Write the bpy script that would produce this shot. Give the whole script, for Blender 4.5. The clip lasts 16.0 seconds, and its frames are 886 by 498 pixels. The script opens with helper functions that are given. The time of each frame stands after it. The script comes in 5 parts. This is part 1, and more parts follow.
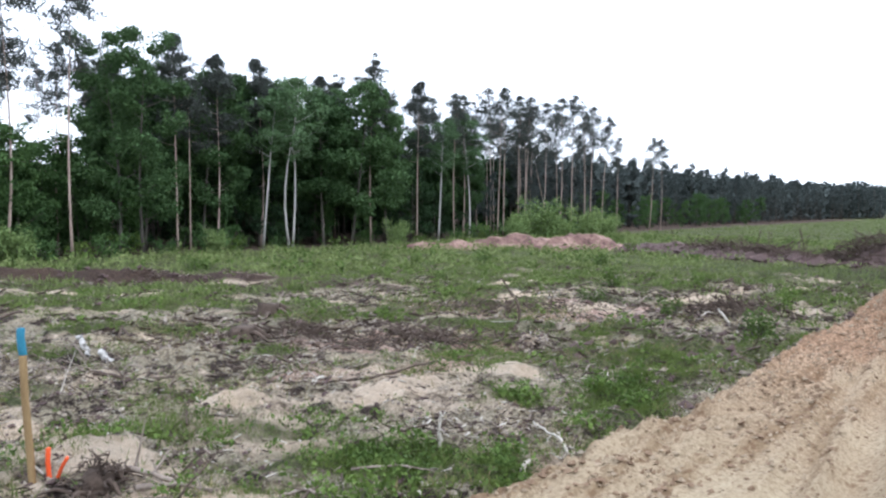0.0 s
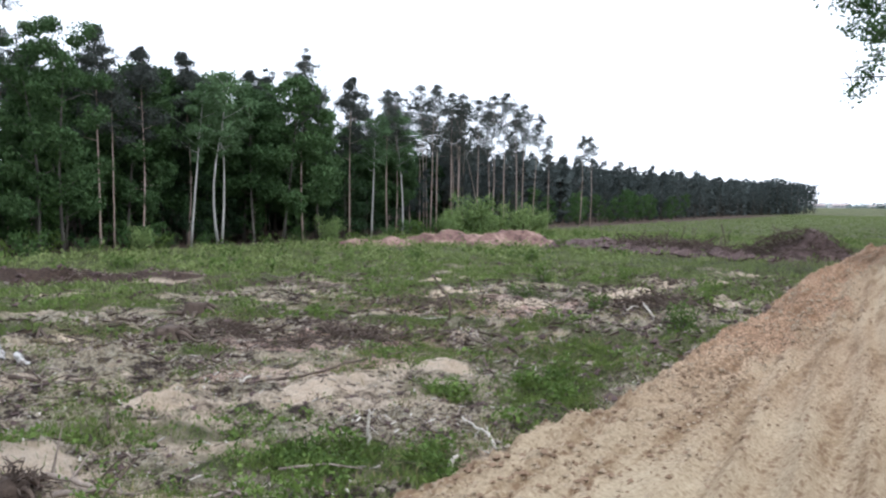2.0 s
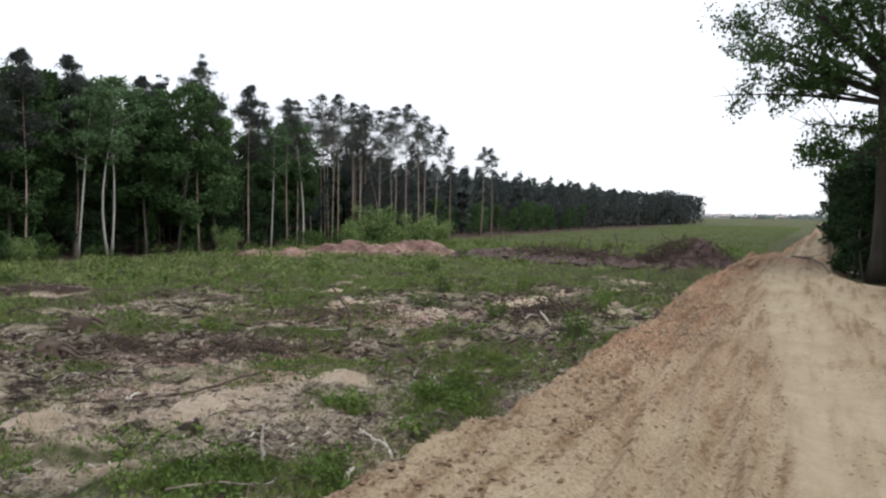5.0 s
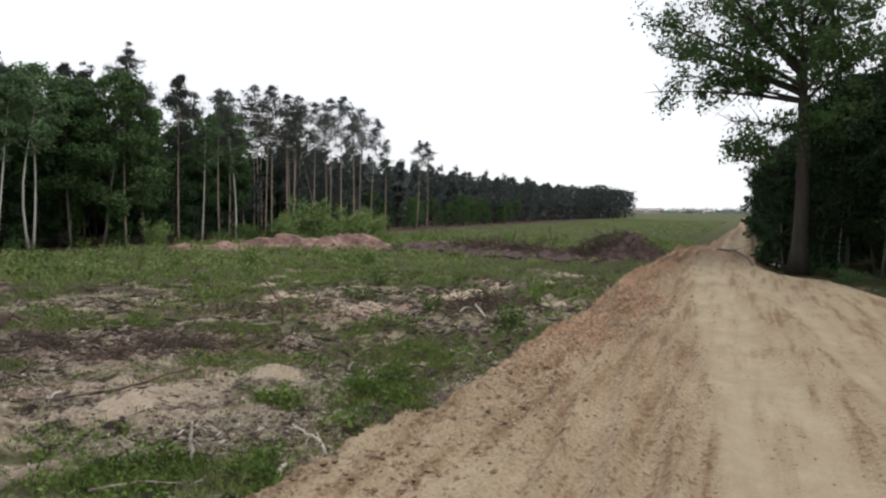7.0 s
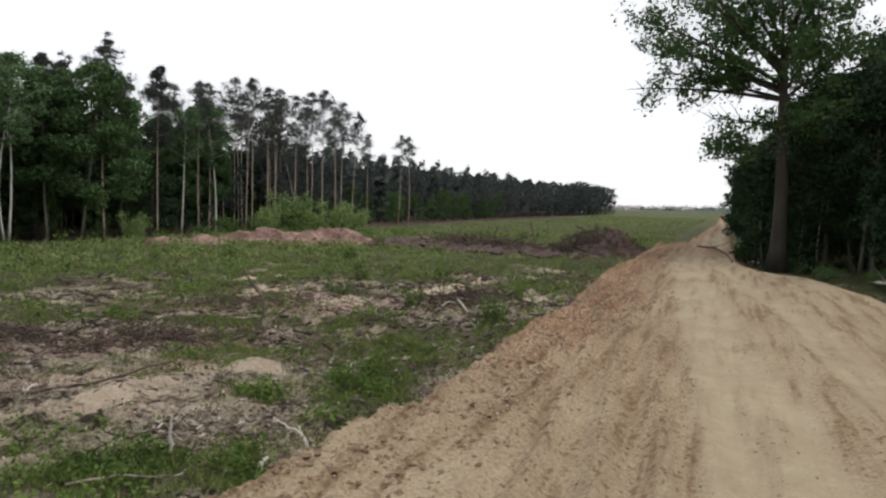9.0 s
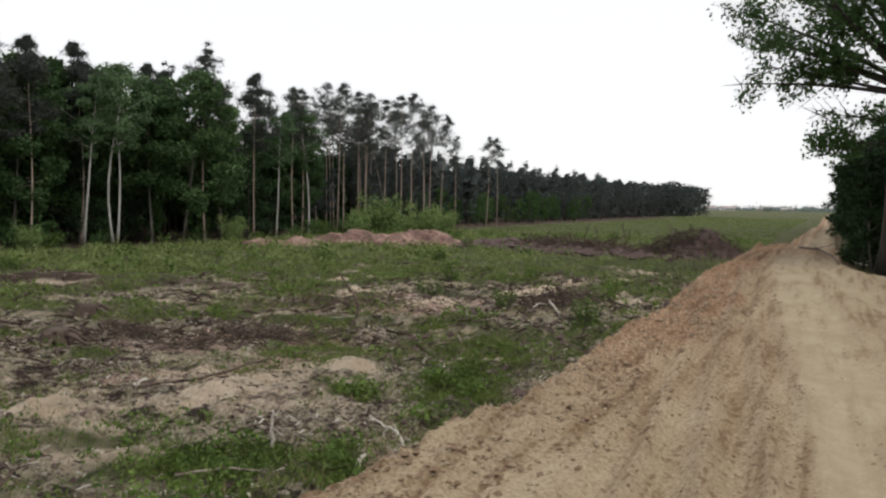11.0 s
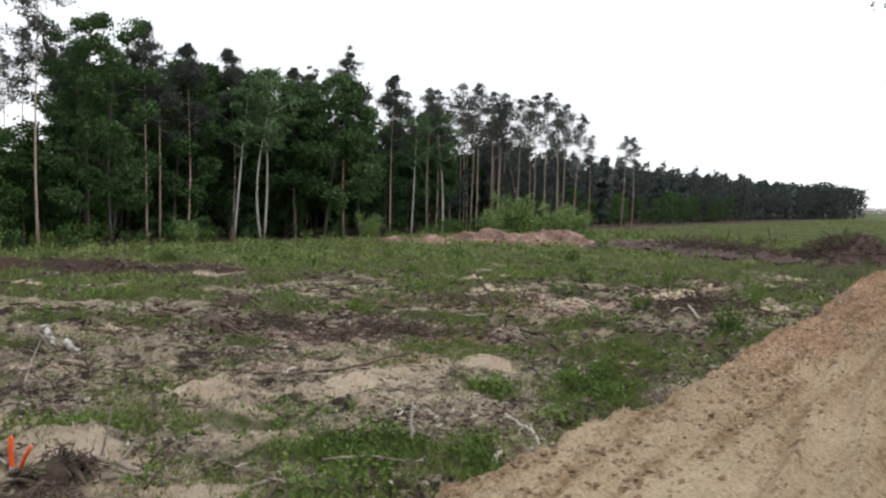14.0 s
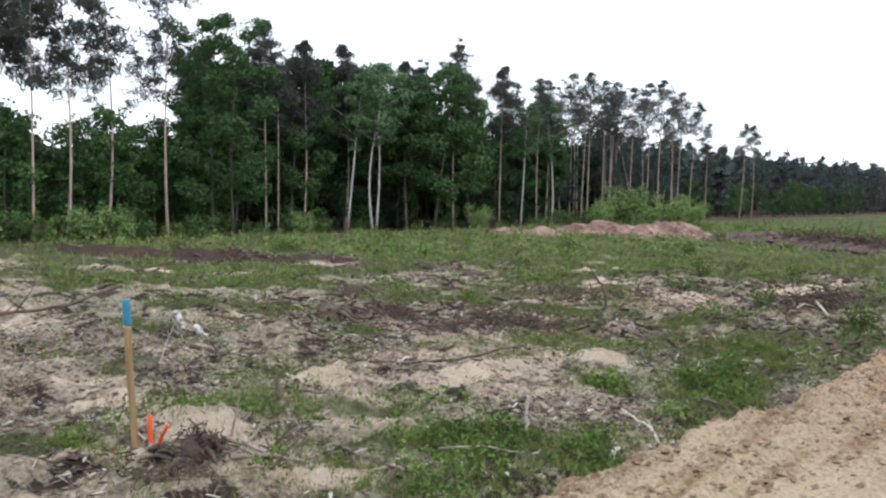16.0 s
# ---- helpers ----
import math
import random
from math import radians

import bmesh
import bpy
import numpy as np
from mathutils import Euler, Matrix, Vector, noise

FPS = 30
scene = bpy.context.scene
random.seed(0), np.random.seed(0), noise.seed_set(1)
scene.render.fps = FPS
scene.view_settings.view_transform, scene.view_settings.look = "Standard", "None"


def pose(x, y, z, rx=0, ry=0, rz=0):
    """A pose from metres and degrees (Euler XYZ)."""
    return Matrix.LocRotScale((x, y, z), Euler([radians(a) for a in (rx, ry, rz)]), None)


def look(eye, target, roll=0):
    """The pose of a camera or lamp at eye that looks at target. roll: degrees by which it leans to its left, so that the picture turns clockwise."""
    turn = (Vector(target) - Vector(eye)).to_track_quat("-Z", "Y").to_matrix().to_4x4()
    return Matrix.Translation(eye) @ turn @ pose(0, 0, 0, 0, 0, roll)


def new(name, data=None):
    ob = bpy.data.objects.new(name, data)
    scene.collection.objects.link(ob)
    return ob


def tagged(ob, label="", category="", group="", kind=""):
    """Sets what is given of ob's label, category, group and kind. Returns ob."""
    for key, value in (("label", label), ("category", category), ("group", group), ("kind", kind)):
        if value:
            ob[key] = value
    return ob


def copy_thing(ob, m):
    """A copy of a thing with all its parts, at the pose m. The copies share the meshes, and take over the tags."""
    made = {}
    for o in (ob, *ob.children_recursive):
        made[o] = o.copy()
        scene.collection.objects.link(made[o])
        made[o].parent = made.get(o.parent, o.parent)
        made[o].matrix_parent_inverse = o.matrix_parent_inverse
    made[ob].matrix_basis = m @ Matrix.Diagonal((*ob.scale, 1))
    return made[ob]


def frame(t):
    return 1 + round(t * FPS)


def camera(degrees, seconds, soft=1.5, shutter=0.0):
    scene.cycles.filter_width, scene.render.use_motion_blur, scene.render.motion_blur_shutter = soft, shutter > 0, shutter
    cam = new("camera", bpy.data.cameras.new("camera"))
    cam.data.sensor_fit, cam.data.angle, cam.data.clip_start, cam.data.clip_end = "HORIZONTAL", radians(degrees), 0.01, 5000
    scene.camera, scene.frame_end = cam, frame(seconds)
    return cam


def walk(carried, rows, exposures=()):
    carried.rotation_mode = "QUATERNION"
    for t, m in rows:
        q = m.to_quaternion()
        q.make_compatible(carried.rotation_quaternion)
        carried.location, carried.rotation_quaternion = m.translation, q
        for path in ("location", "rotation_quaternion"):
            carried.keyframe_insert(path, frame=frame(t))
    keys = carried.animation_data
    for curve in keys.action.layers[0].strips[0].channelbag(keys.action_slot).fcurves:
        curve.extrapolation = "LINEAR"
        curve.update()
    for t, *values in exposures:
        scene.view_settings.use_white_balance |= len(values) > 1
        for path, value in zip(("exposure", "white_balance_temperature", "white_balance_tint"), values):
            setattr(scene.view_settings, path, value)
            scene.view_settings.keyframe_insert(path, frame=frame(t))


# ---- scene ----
cam = camera(58.6, 16.0, soft=2.4)
PATH = [
    (0, (0.75, 0.141, 2.632), (-0.461, 1.728, 2.518), 0.7),
    (0.5, (0.805, 0.077, 2.671), (-0.384, 1.681, 2.555), 0.6),
    (1, (0.815, 0.101, 2.666), (-0.333, 1.734, 2.545), 0.7),
    (1.5, (0.821, 0.122, 2.653), (-0.297, 1.777, 2.537), 0.5),
    (2, (0.82, 0.155, 2.646), (-0.254, 1.838, 2.525), 0.7),
    (2.5, (0.827, 0.161, 2.658), (-0.226, 1.858, 2.551), 0.6),
    (3, (0.828, 0.169, 2.644), (-0.193, 1.886, 2.555), 1.2),
    (3.5, (0.829, 0.187, 2.634), (-0.161, 1.922, 2.54), 1.1),
    (4, (0.844, 0.206, 2.636), (-0.096, 1.968, 2.542), 1.0),
    (6.5, (0.884, 0.236, 2.628), (0.125, 2.083, 2.531), 0.7),
    (7, (0.879, 0.261, 2.619), (0.167, 2.127, 2.514), 0.9),
    (7.5, (0.88, 0.265, 2.629), (0.207, 2.144, 2.503), 1.0),
    (8, (0.882, 0.27, 2.619), (0.234, 2.159, 2.499), 1.3),
    (10.5, (0.714, 0.346, 2.548), (-0.086, 2.176, 2.438), 1.2),
    (11, (0.737, 0.297, 2.564), (-0.133, 2.094, 2.449), 1.0),
    (11.5, (0.739, 0.263, 2.565), (-0.168, 2.042, 2.451), 1.1),
    (12, (0.72, 0.263, 2.56), (-0.235, 2.017, 2.443), 1.3),
    (12.5, (0.711, 0.249, 2.564), (-0.284, 1.979, 2.441), 1.4),
    (13, (0.707, 0.241, 2.559), (-0.33, 1.947, 2.435), 1.1),
    (13.5, (0.724, 0.165, 2.582), (-0.369, 1.835, 2.459), 1.4),
    (14, (0.714, 0.159, 2.575), (-0.44, 1.787, 2.451), 1.5),
    (14.5, (0.712, 0.139, 2.583), (-0.473, 1.744, 2.444), 1.4),
    (15, (0.681, 0.137, 2.58), (-0.559, 1.7, 2.438), 1.4),
    (15.5, (0.665, 0.126, 2.574), (-0.634, 1.64, 2.433), 1.5),
    (16, (0.644, 0.111, 2.574), (-0.72, 1.566, 2.422), 1.3),
]
EXPOSURES = [(0.0, 0.3, 5550, 10), (1.0, 0.27, 5550, 10), (2.0, 0.12, 5650, 10), (3.5, -0.17, 5850, 10), (6.0, -0.46, 6250, 10), (8.0, -0.52, 6330, 10), (11.0, -0.6, 6500, 9), (12.5, -0.53, 6500, 9), (14.0, -0.34, 6300, 9), (15.0, -0.04, 6020, 9), (16.0, 0.09, 5850, 9)]
walk(cam, [(t, look(eye, target, roll)) for t, eye, target, roll in PATH], EXPOSURES)

# ---- world, sun ----
world = bpy.data.worlds.new("overcast_sky")
scene.world = world
world.use_nodes = True
wn, wl = world.node_tree.nodes, world.node_tree.links
SUN_ELEV, SUN_AZ = radians(54), radians(80)
sky = wn.new("ShaderNodeTexSky")
sky.sky_type, sky.sun_disc, sky.sun_elevation, sky.sun_rotation = "NISHITA", False, SUN_ELEV, SUN_AZ
cloud = wn.new("ShaderNodeMix")
cloud.data_type = "RGBA"
cloud.inputs[0].default_value = 0.86
cloud.inputs[7].default_value = (11.4, 11.3, 11.4, 1)
wl.new(sky.outputs[0], cloud.inputs[6])
wl.new(cloud.outputs[2], wn["Background"].inputs[0])
wn["Background"].inputs[1].default_value = 0.15
sun = new("sun", bpy.data.lights.new("sun", "SUN"))
sun.data.energy, sun.data.angle, sun.data.color = 1.5, radians(14), (1.0, 0.95, 0.88)
sun.matrix_world = look((math.sin(SUN_AZ) * 60, math.cos(SUN_AZ) * 60, 60 * math.tan(SUN_ELEV)), (0, 0, 0))

# ---- numeric helpers ----
rng = np.random.default_rng(7)


def lattice(ix, iy, seed):
    n = (ix.astype(np.int64) * 374761393 + iy.astype(np.int64) * 668265263 + seed * 982451653) & 0xFFFFFFFF
    n = ((n ^ (n >> 13)) * 1274126177) & 0xFFFFFFFF
    return ((n ^ (n >> 16)) & 0xFFFF) / 65535.0


def vnoise(x, y, seed=0):
    """Smooth value noise in 0..1."""
    x, y = np.asarray(x, float), np.asarray(y, float)
    ix, iy = np.floor(x), np.floor(y)
    fx, fy = x - ix, y - iy
    fx, fy = fx * fx * (3 - 2 * fx), fy * fy * (3 - 2 * fy)
    a, b = lattice(ix, iy, seed), lattice(ix + 1, iy, seed)
    c, d = lattice(ix, iy + 1, seed), lattice(ix + 1, iy + 1, seed)
    return (a * (1 - fx) + b * fx) * (1 - fy) + (c * (1 - fx) + d * fx) * fy


def fbm(x, y, seed=0, octaves=4):
    out, amp, total = 0.0, 1.0, 0.0
    for n in range(octaves):
        out = out + amp * vnoise(np.asarray(x) * 2 ** n + 17.3 * n, np.asarray(y) * 2 ** n - 9.1 * n, seed + n)
        total, amp = total + amp, amp * 0.55
    return out / total


def smooth(a, b, x):
    t = np.clip((np.asarray(x, float) - a) / (b - a), 0, 1)
    return t * t * (3 - 2 * t)


class Geo:
    """Gathers vertices and faces for one mesh."""

    def __init__(self):
        self.v, self.f, self.n = [], [], 0

    def add(self, verts, faces):
        verts = np.asarray(verts, float).reshape(-1, 3)
        self.v.append(verts)
        self.f.extend([tuple(int(i) + self.n for i in f) for f in faces])
        self.n += len(verts)
        return self

    def quads(self, corners):
        """corners: (n, k, 3), one face each."""
        corners = np.asarray(corners, float)
        n, k = corners.shape[:2]
        self.v.append(corners.reshape(-1, 3))
        self.f.extend(map(tuple, (np.arange(n * k).reshape(n, k) + self.n).tolist()))
        self.n += n * k
        return self

    def tube(self, points, radii, sides=7, cap=True):
        p = np.asarray(points, float)
        r = np.broadcast_to(np.asarray(radii, float), (len(p),))
        d = np.gradient(p, axis=0)
        d /= np.linalg.norm(d, axis=1)[:, None] + 1e-9
        ref = np.where(np.abs(d[:, 2:3]) < 0.9, [[0, 0, 1.0]], [[1.0, 0, 0]])
        u = np.cross(d, ref)
        u /= np.linalg.norm(u, axis=1)[:, None]
        w = np.cross(d, u)
        a = np.linspace(0, 2 * np.pi, sides, endpoint=False)
        ring = p[:, None] + r[:, None, None] * (np.cos(a)[None, :, None] * u[:, None] + np.sin(a)[None, :, None] * w[:, None])
        faces = []
        for i in range(len(p) - 1):
            for j in range(sides):
                k = (j + 1) % sides
                faces.append((i * sides + j, i * sides + k, (i + 1) * sides + k, (i + 1) * sides + j))
        if cap:
            faces.append(tuple(range(sides))[::-1])
            faces.append(tuple((len(p) - 1) * sides + j for j in range(sides)))
        return self.add(ring.reshape(-1, 3), faces)

    def mesh(self, name, material, soft=True):
        me = bpy.data.meshes.new(name)
        me.from_pydata(np.concatenate(self.v).tolist() if self.v else [], [], self.f)
        me.materials.append(material)
        if soft:
            me.shade_smooth()
        return me


def part(name, geo, material, parent=None, label="", soft=True):
    """One mesh object, under a thing or a part."""
    ob = new(name, geo.mesh(name, material, soft) if isinstance(geo, Geo) else geo)
    if parent:
        ob.parent = parent
    if label:
        tagged(ob, label)
    return ob


def leaf_faces(centers, size, slim=0.45, seed=0, droop=0.0):
    """Rhombic leaves, randomly turned, round the centers."""
    g = np.random.default_rng(seed)
    n = len(centers)
    a = g.normal(size=(n, 3))
    a[:, 2] -= droop
    a /= np.linalg.norm(a, axis=1)[:, None]
    b = np.cross(a, g.normal(size=(n, 3)))
    b /= np.linalg.norm(b, axis=1)[:, None]
    s = size * g.uniform(0.6, 1.4, n)[:, None]
    return np.stack([centers - a * s / 2, centers + b * s * slim / 2, centers + a * s / 2, centers - b * s * slim / 2], 1)


# ---- materials ----
def material(name):
    m = bpy.data.materials.new(name)
    m.use_nodes = True
    nt = m.node_tree
    return m, nt, nt.nodes["Principled BSDF"]


def node(nt, kind, **values):
    n = nt.nodes.new(kind)
    for key, value in values.items():
        n.inputs[key.replace("_", " ")].default_value = value
    return n


def noise_tex(nt, scale, detail=6, rough=0.6, coords=None):
    n = node(nt, "ShaderNodeTexNoise", Scale=scale, Detail=detail, Roughness=rough)
    if coords is None:
        coords = nt.nodes.new("ShaderNodeTexCoord").outputs["Object"]
    nt.links.new(coords, n.inputs["Vector"])
    return n.outputs["Fac"]


def ramp(nt, fac, stops):
    r = nt.nodes.new("ShaderNodeValToRGB")
    while len(r.color_ramp.elements) < len(stops):
        r.color_ramp.elements.new(0.5)
    for e, (pos, col) in zip(r.color_ramp.elements, stops):
        e.position, e.color = pos, (*col, 1)
    nt.links.new(fac, r.inputs[0])
    return r.outputs[0]


def mix(nt, fac, a, b, blend="MIX"):
    n = nt.nodes.new("ShaderNodeMix")
    n.data_type, n.blend_type = "RGBA", blend
    for value, slot in ((fac, n.inputs[0]), (a, n.inputs[6]), (b, n.inputs[7])):
        if isinstance(value, (int, float)):
            slot.default_value = value
        elif isinstance(value, tuple):
            slot.default_value = (*value, 1)
        else:
            nt.links.new(value, slot)
    return n.outputs[2]


def bump(nt, bsdf, height, strength=0.5, distance=0.02):
    b = node(nt, "ShaderNodeBump", Strength=strength, Distance=distance)
    nt.links.new(height, b.inputs["Height"])
    nt.links.new(b.outputs[0], bsdf.inputs["Normal"])


def math_node(nt, op, a, b):
    n = nt.nodes.new("ShaderNodeMath")
    n.operation = op
    for value, slot in ((a, n.inputs[0]), (b, n.inputs[1])):
        if isinstance(value, (int, float)):
            slot.default_value = value
        else:
            nt.links.new(value, slot)
    return n.outputs[0]


def rough_material(name, stops, scale=6.0, fine=60.0, rough=0.85, relief=0.5, depth=0.01, metal=0.0, stretch=None):
    """Colour by two scales of noise, with relief."""
    m, nt, bsdf = material(name)
    coords = nt.nodes.new("ShaderNodeTexCoord").outputs["Object"]
    if stretch:
        mp = nt.nodes.new("ShaderNodeMapping")
        mp.inputs["Scale"].default_value = stretch
        nt.links.new(coords, mp.inputs[0])
        coords = mp.outputs[0]
    broad, small = noise_tex(nt, scale, coords=coords), noise_tex(nt, fine, coords=coords)
    fac = math_node(nt, "ADD", math_node(nt, "MULTIPLY", broad, 0.65), math_node(nt, "MULTIPLY", small, 0.35))
    nt.links.new(ramp(nt, fac, stops), bsdf.inputs["Base Color"])
    bsdf.inputs["Roughness"].default_value = rough
    bsdf.inputs["Metallic"].default_value = metal
    bsdf.inputs["Specular IOR Level"].default_value = 0.25
    bump(nt, bsdf, small, relief, depth)
    return m


def leaf_material(name, dark, light, rough=0.7, glow=0.15):
    """Leaves or needles: each one its own shade, some light let through."""
    m, nt, bsdf = material(name)
    isle = nt.nodes.new("ShaderNodeNewGeometry").outputs["Random Per Island"]
    tree = nt.nodes.new("ShaderNodeObjectInfo").outputs["Random"]
    patch = noise_tex(nt, 0.9, 3)
    f = math_node(nt, "ADD", math_node(nt, "MULTIPLY", isle, 0.3), math_node(nt, "ADD", math_node(nt, "MULTIPLY", tree, 0.3), math_node(nt, "MULTIPLY", patch, 0.45)))
    col = ramp(nt, f, [(0.1, dark), (0.95, light)])
    nt.links.new(col, bsdf.inputs["Base Color"])
    bsdf.inputs["Roughness"].default_value = rough
    bsdf.inputs["Specular IOR Level"].default_value = 0.15
    if glow:
        tr = nt.nodes.new("ShaderNodeBsdfTranslucent")
        nt.links.new(col, tr.inputs[0])
        mx = nt.nodes.new("ShaderNodeMixShader")
        mx.inputs[0].default_value = glow
        nt.links.new(bsdf.outputs[0], mx.inputs[1])
        nt.links.new(tr.outputs[0], mx.inputs[2])
        nt.links.new(mx.outputs[0], nt.nodes["Material Output"].inputs[0])
    return m


NEEDLES = leaf_material("pine_needles", (0.036, 0.042, 0.038), (0.098, 0.108, 0.09))
# needles of the farther pines, with bluish distance haze put into the colour
HAZED_NEEDLES = leaf_material("hazed_pine_needles", (0.04, 0.052, 0.05), (0.105, 0.122, 0.112))
LEAVES = leaf_material("broad_leaves", (0.015, 0.041, 0.015), (0.098, 0.165, 0.06))
OAK_LEAVES = leaf_material("oak_leaves", (0.024, 0.055, 0.018), (0.09, 0.155, 0.05))
# leaves darkened in colour to carry the shade inside the woods
SHADED_LEAVES = leaf_material("shaded_leaves", (0.009, 0.022, 0.01), (0.038, 0.072, 0.027), glow=0.1)
HAZEL_LEAVES = leaf_material("hazel_leaves", (0.02, 0.05, 0.016), (0.115, 0.195, 0.062), glow=0.15)
BIRCH_LEAVES = leaf_material("birch_leaves", (0.05, 0.095, 0.042), (0.15, 0.235, 0.105))
BUSH_LEAVES = leaf_material("willow_leaves", (0.11, 0.175, 0.055), (0.28, 0.36, 0.13))
WEED_LEAVES = leaf_material("weed_leaves", (0.022, 0.052, 0.012), (0.19, 0.27, 0.062))
GRASS = leaf_material("grass_blades", (0.045, 0.078, 0.015), (0.2, 0.255, 0.068))
STRAW = leaf_material("dry_straw", (0.14, 0.115, 0.055), (0.4, 0.33, 0.18), glow=0.1)
DRY_GRASS = leaf_material("meadow_grass", (0.105, 0.148, 0.048), (0.265, 0.315, 0.115))
PINE_BARK = rough_material("pine_bark", [(0.3, (0.2, 0.145, 0.122)), (0.5, (0.39, 0.295, 0.245)), (0.7, (0.52, 0.43, 0.37))], 3, 25, stretch=(1, 1, 0.25))
GREY_BARK = rough_material("grey_bark", [(0.3, (0.045, 0.04, 0.034)), (0.6, (0.14, 0.125, 0.105))], 3, 30, stretch=(1, 1, 0.3))
OAK_BARK = rough_material("oak_bark", [(0.3, (0.02, 0.018, 0.014)), (0.6, (0.055, 0.047, 0.037))], 3, 20, relief=1, depth=0.03, stretch=(1, 1, 0.25))
BIRCH_BARK = rough_material("birch_bark", [(0.34, (0.09, 0.08, 0.072)), (0.42, (0.44, 0.42, 0.385)), (0.7, (0.62, 0.6, 0.56))], 4, 14, stretch=(1, 1, 2.5))
DEAD_WOOD = rough_material("weathered_wood", [(0.3, (0.12, 0.09, 0.07)), (0.5, (0.27, 0.22, 0.18)), (0.7, (0.42, 0.37, 0.32))], 5, 40, stretch=(1, 1, 1))
DARK_WOOD = rough_material("dark_wood", [(0.3, (0.045, 0.033, 0.026)), (0.7, (0.15, 0.11, 0.085))], 5, 40)
PALE_WOOD = rough_material("bleached_wood", [(0.3, (0.32, 0.28, 0.23)), (0.7, (0.62, 0.58, 0.5))], 5, 40)
STAKE_WOOD = rough_material("stake_wood", [(0.3, (0.2, 0.13, 0.06)), (0.7, (0.42, 0.3, 0.15))], 4, 50, stretch=(3, 3, 0.4))
BLUE_PAINT = rough_material("blue_paint", [(0.3, (0.03, 0.17, 0.27)), (0.7, (0.07, 0.28, 0.4))], 8, 60, rough=0.5, relief=0.2)
ORANGE_PAINT = rough_material("orange_paint", [(0.3, (0.75, 0.09, 0.02)), (0.7, (0.95, 0.16, 0.05))], 8, 60, rough=0.5, relief=0.2)
SOIL = rough_material("reddish_soil", [(0.38, (0.075, 0.042, 0.036)), (0.5, (0.2, 0.12, 0.098)), (0.62, (0.38, 0.26, 0.205))], 1.0, 5, relief=1, depth=0.05)
PEAT = rough_material("dark_peat", [(0.3, (0.038, 0.026, 0.024)), (0.7, (0.18, 0.122, 0.112))], 2, 25, relief=1, depth=0.04)
BIRCH_LOG = rough_material("white_birch_bark", [(0.36, (0.06, 0.05, 0.045)), (0.48, (0.5, 0.48, 0.45)), (0.7, (0.75, 0.73, 0.69))], 9, 20)
LUMPS = rough_material("grey_soil", [(0.3, (0.12, 0.1, 0.078)), (0.55, (0.31, 0.265, 0.205)), (0.72, (0.5, 0.44, 0.35))], 2.5, 20, relief=0.8)
# sand crumbs darkened: the small shadows between clods are in this colour
CRUMB = rough_material("darkened_sand_crumbs", [(0.3, (0.13, 0.082, 0.05)), (0.7, (0.29, 0.2, 0.13))], 3, 40, relief=0.8)
CLOD = rough_material("sand_clods", [(0.3, (0.2, 0.148, 0.095)), (0.7, (0.42, 0.335, 0.232))], 3, 40, relief=0.8)


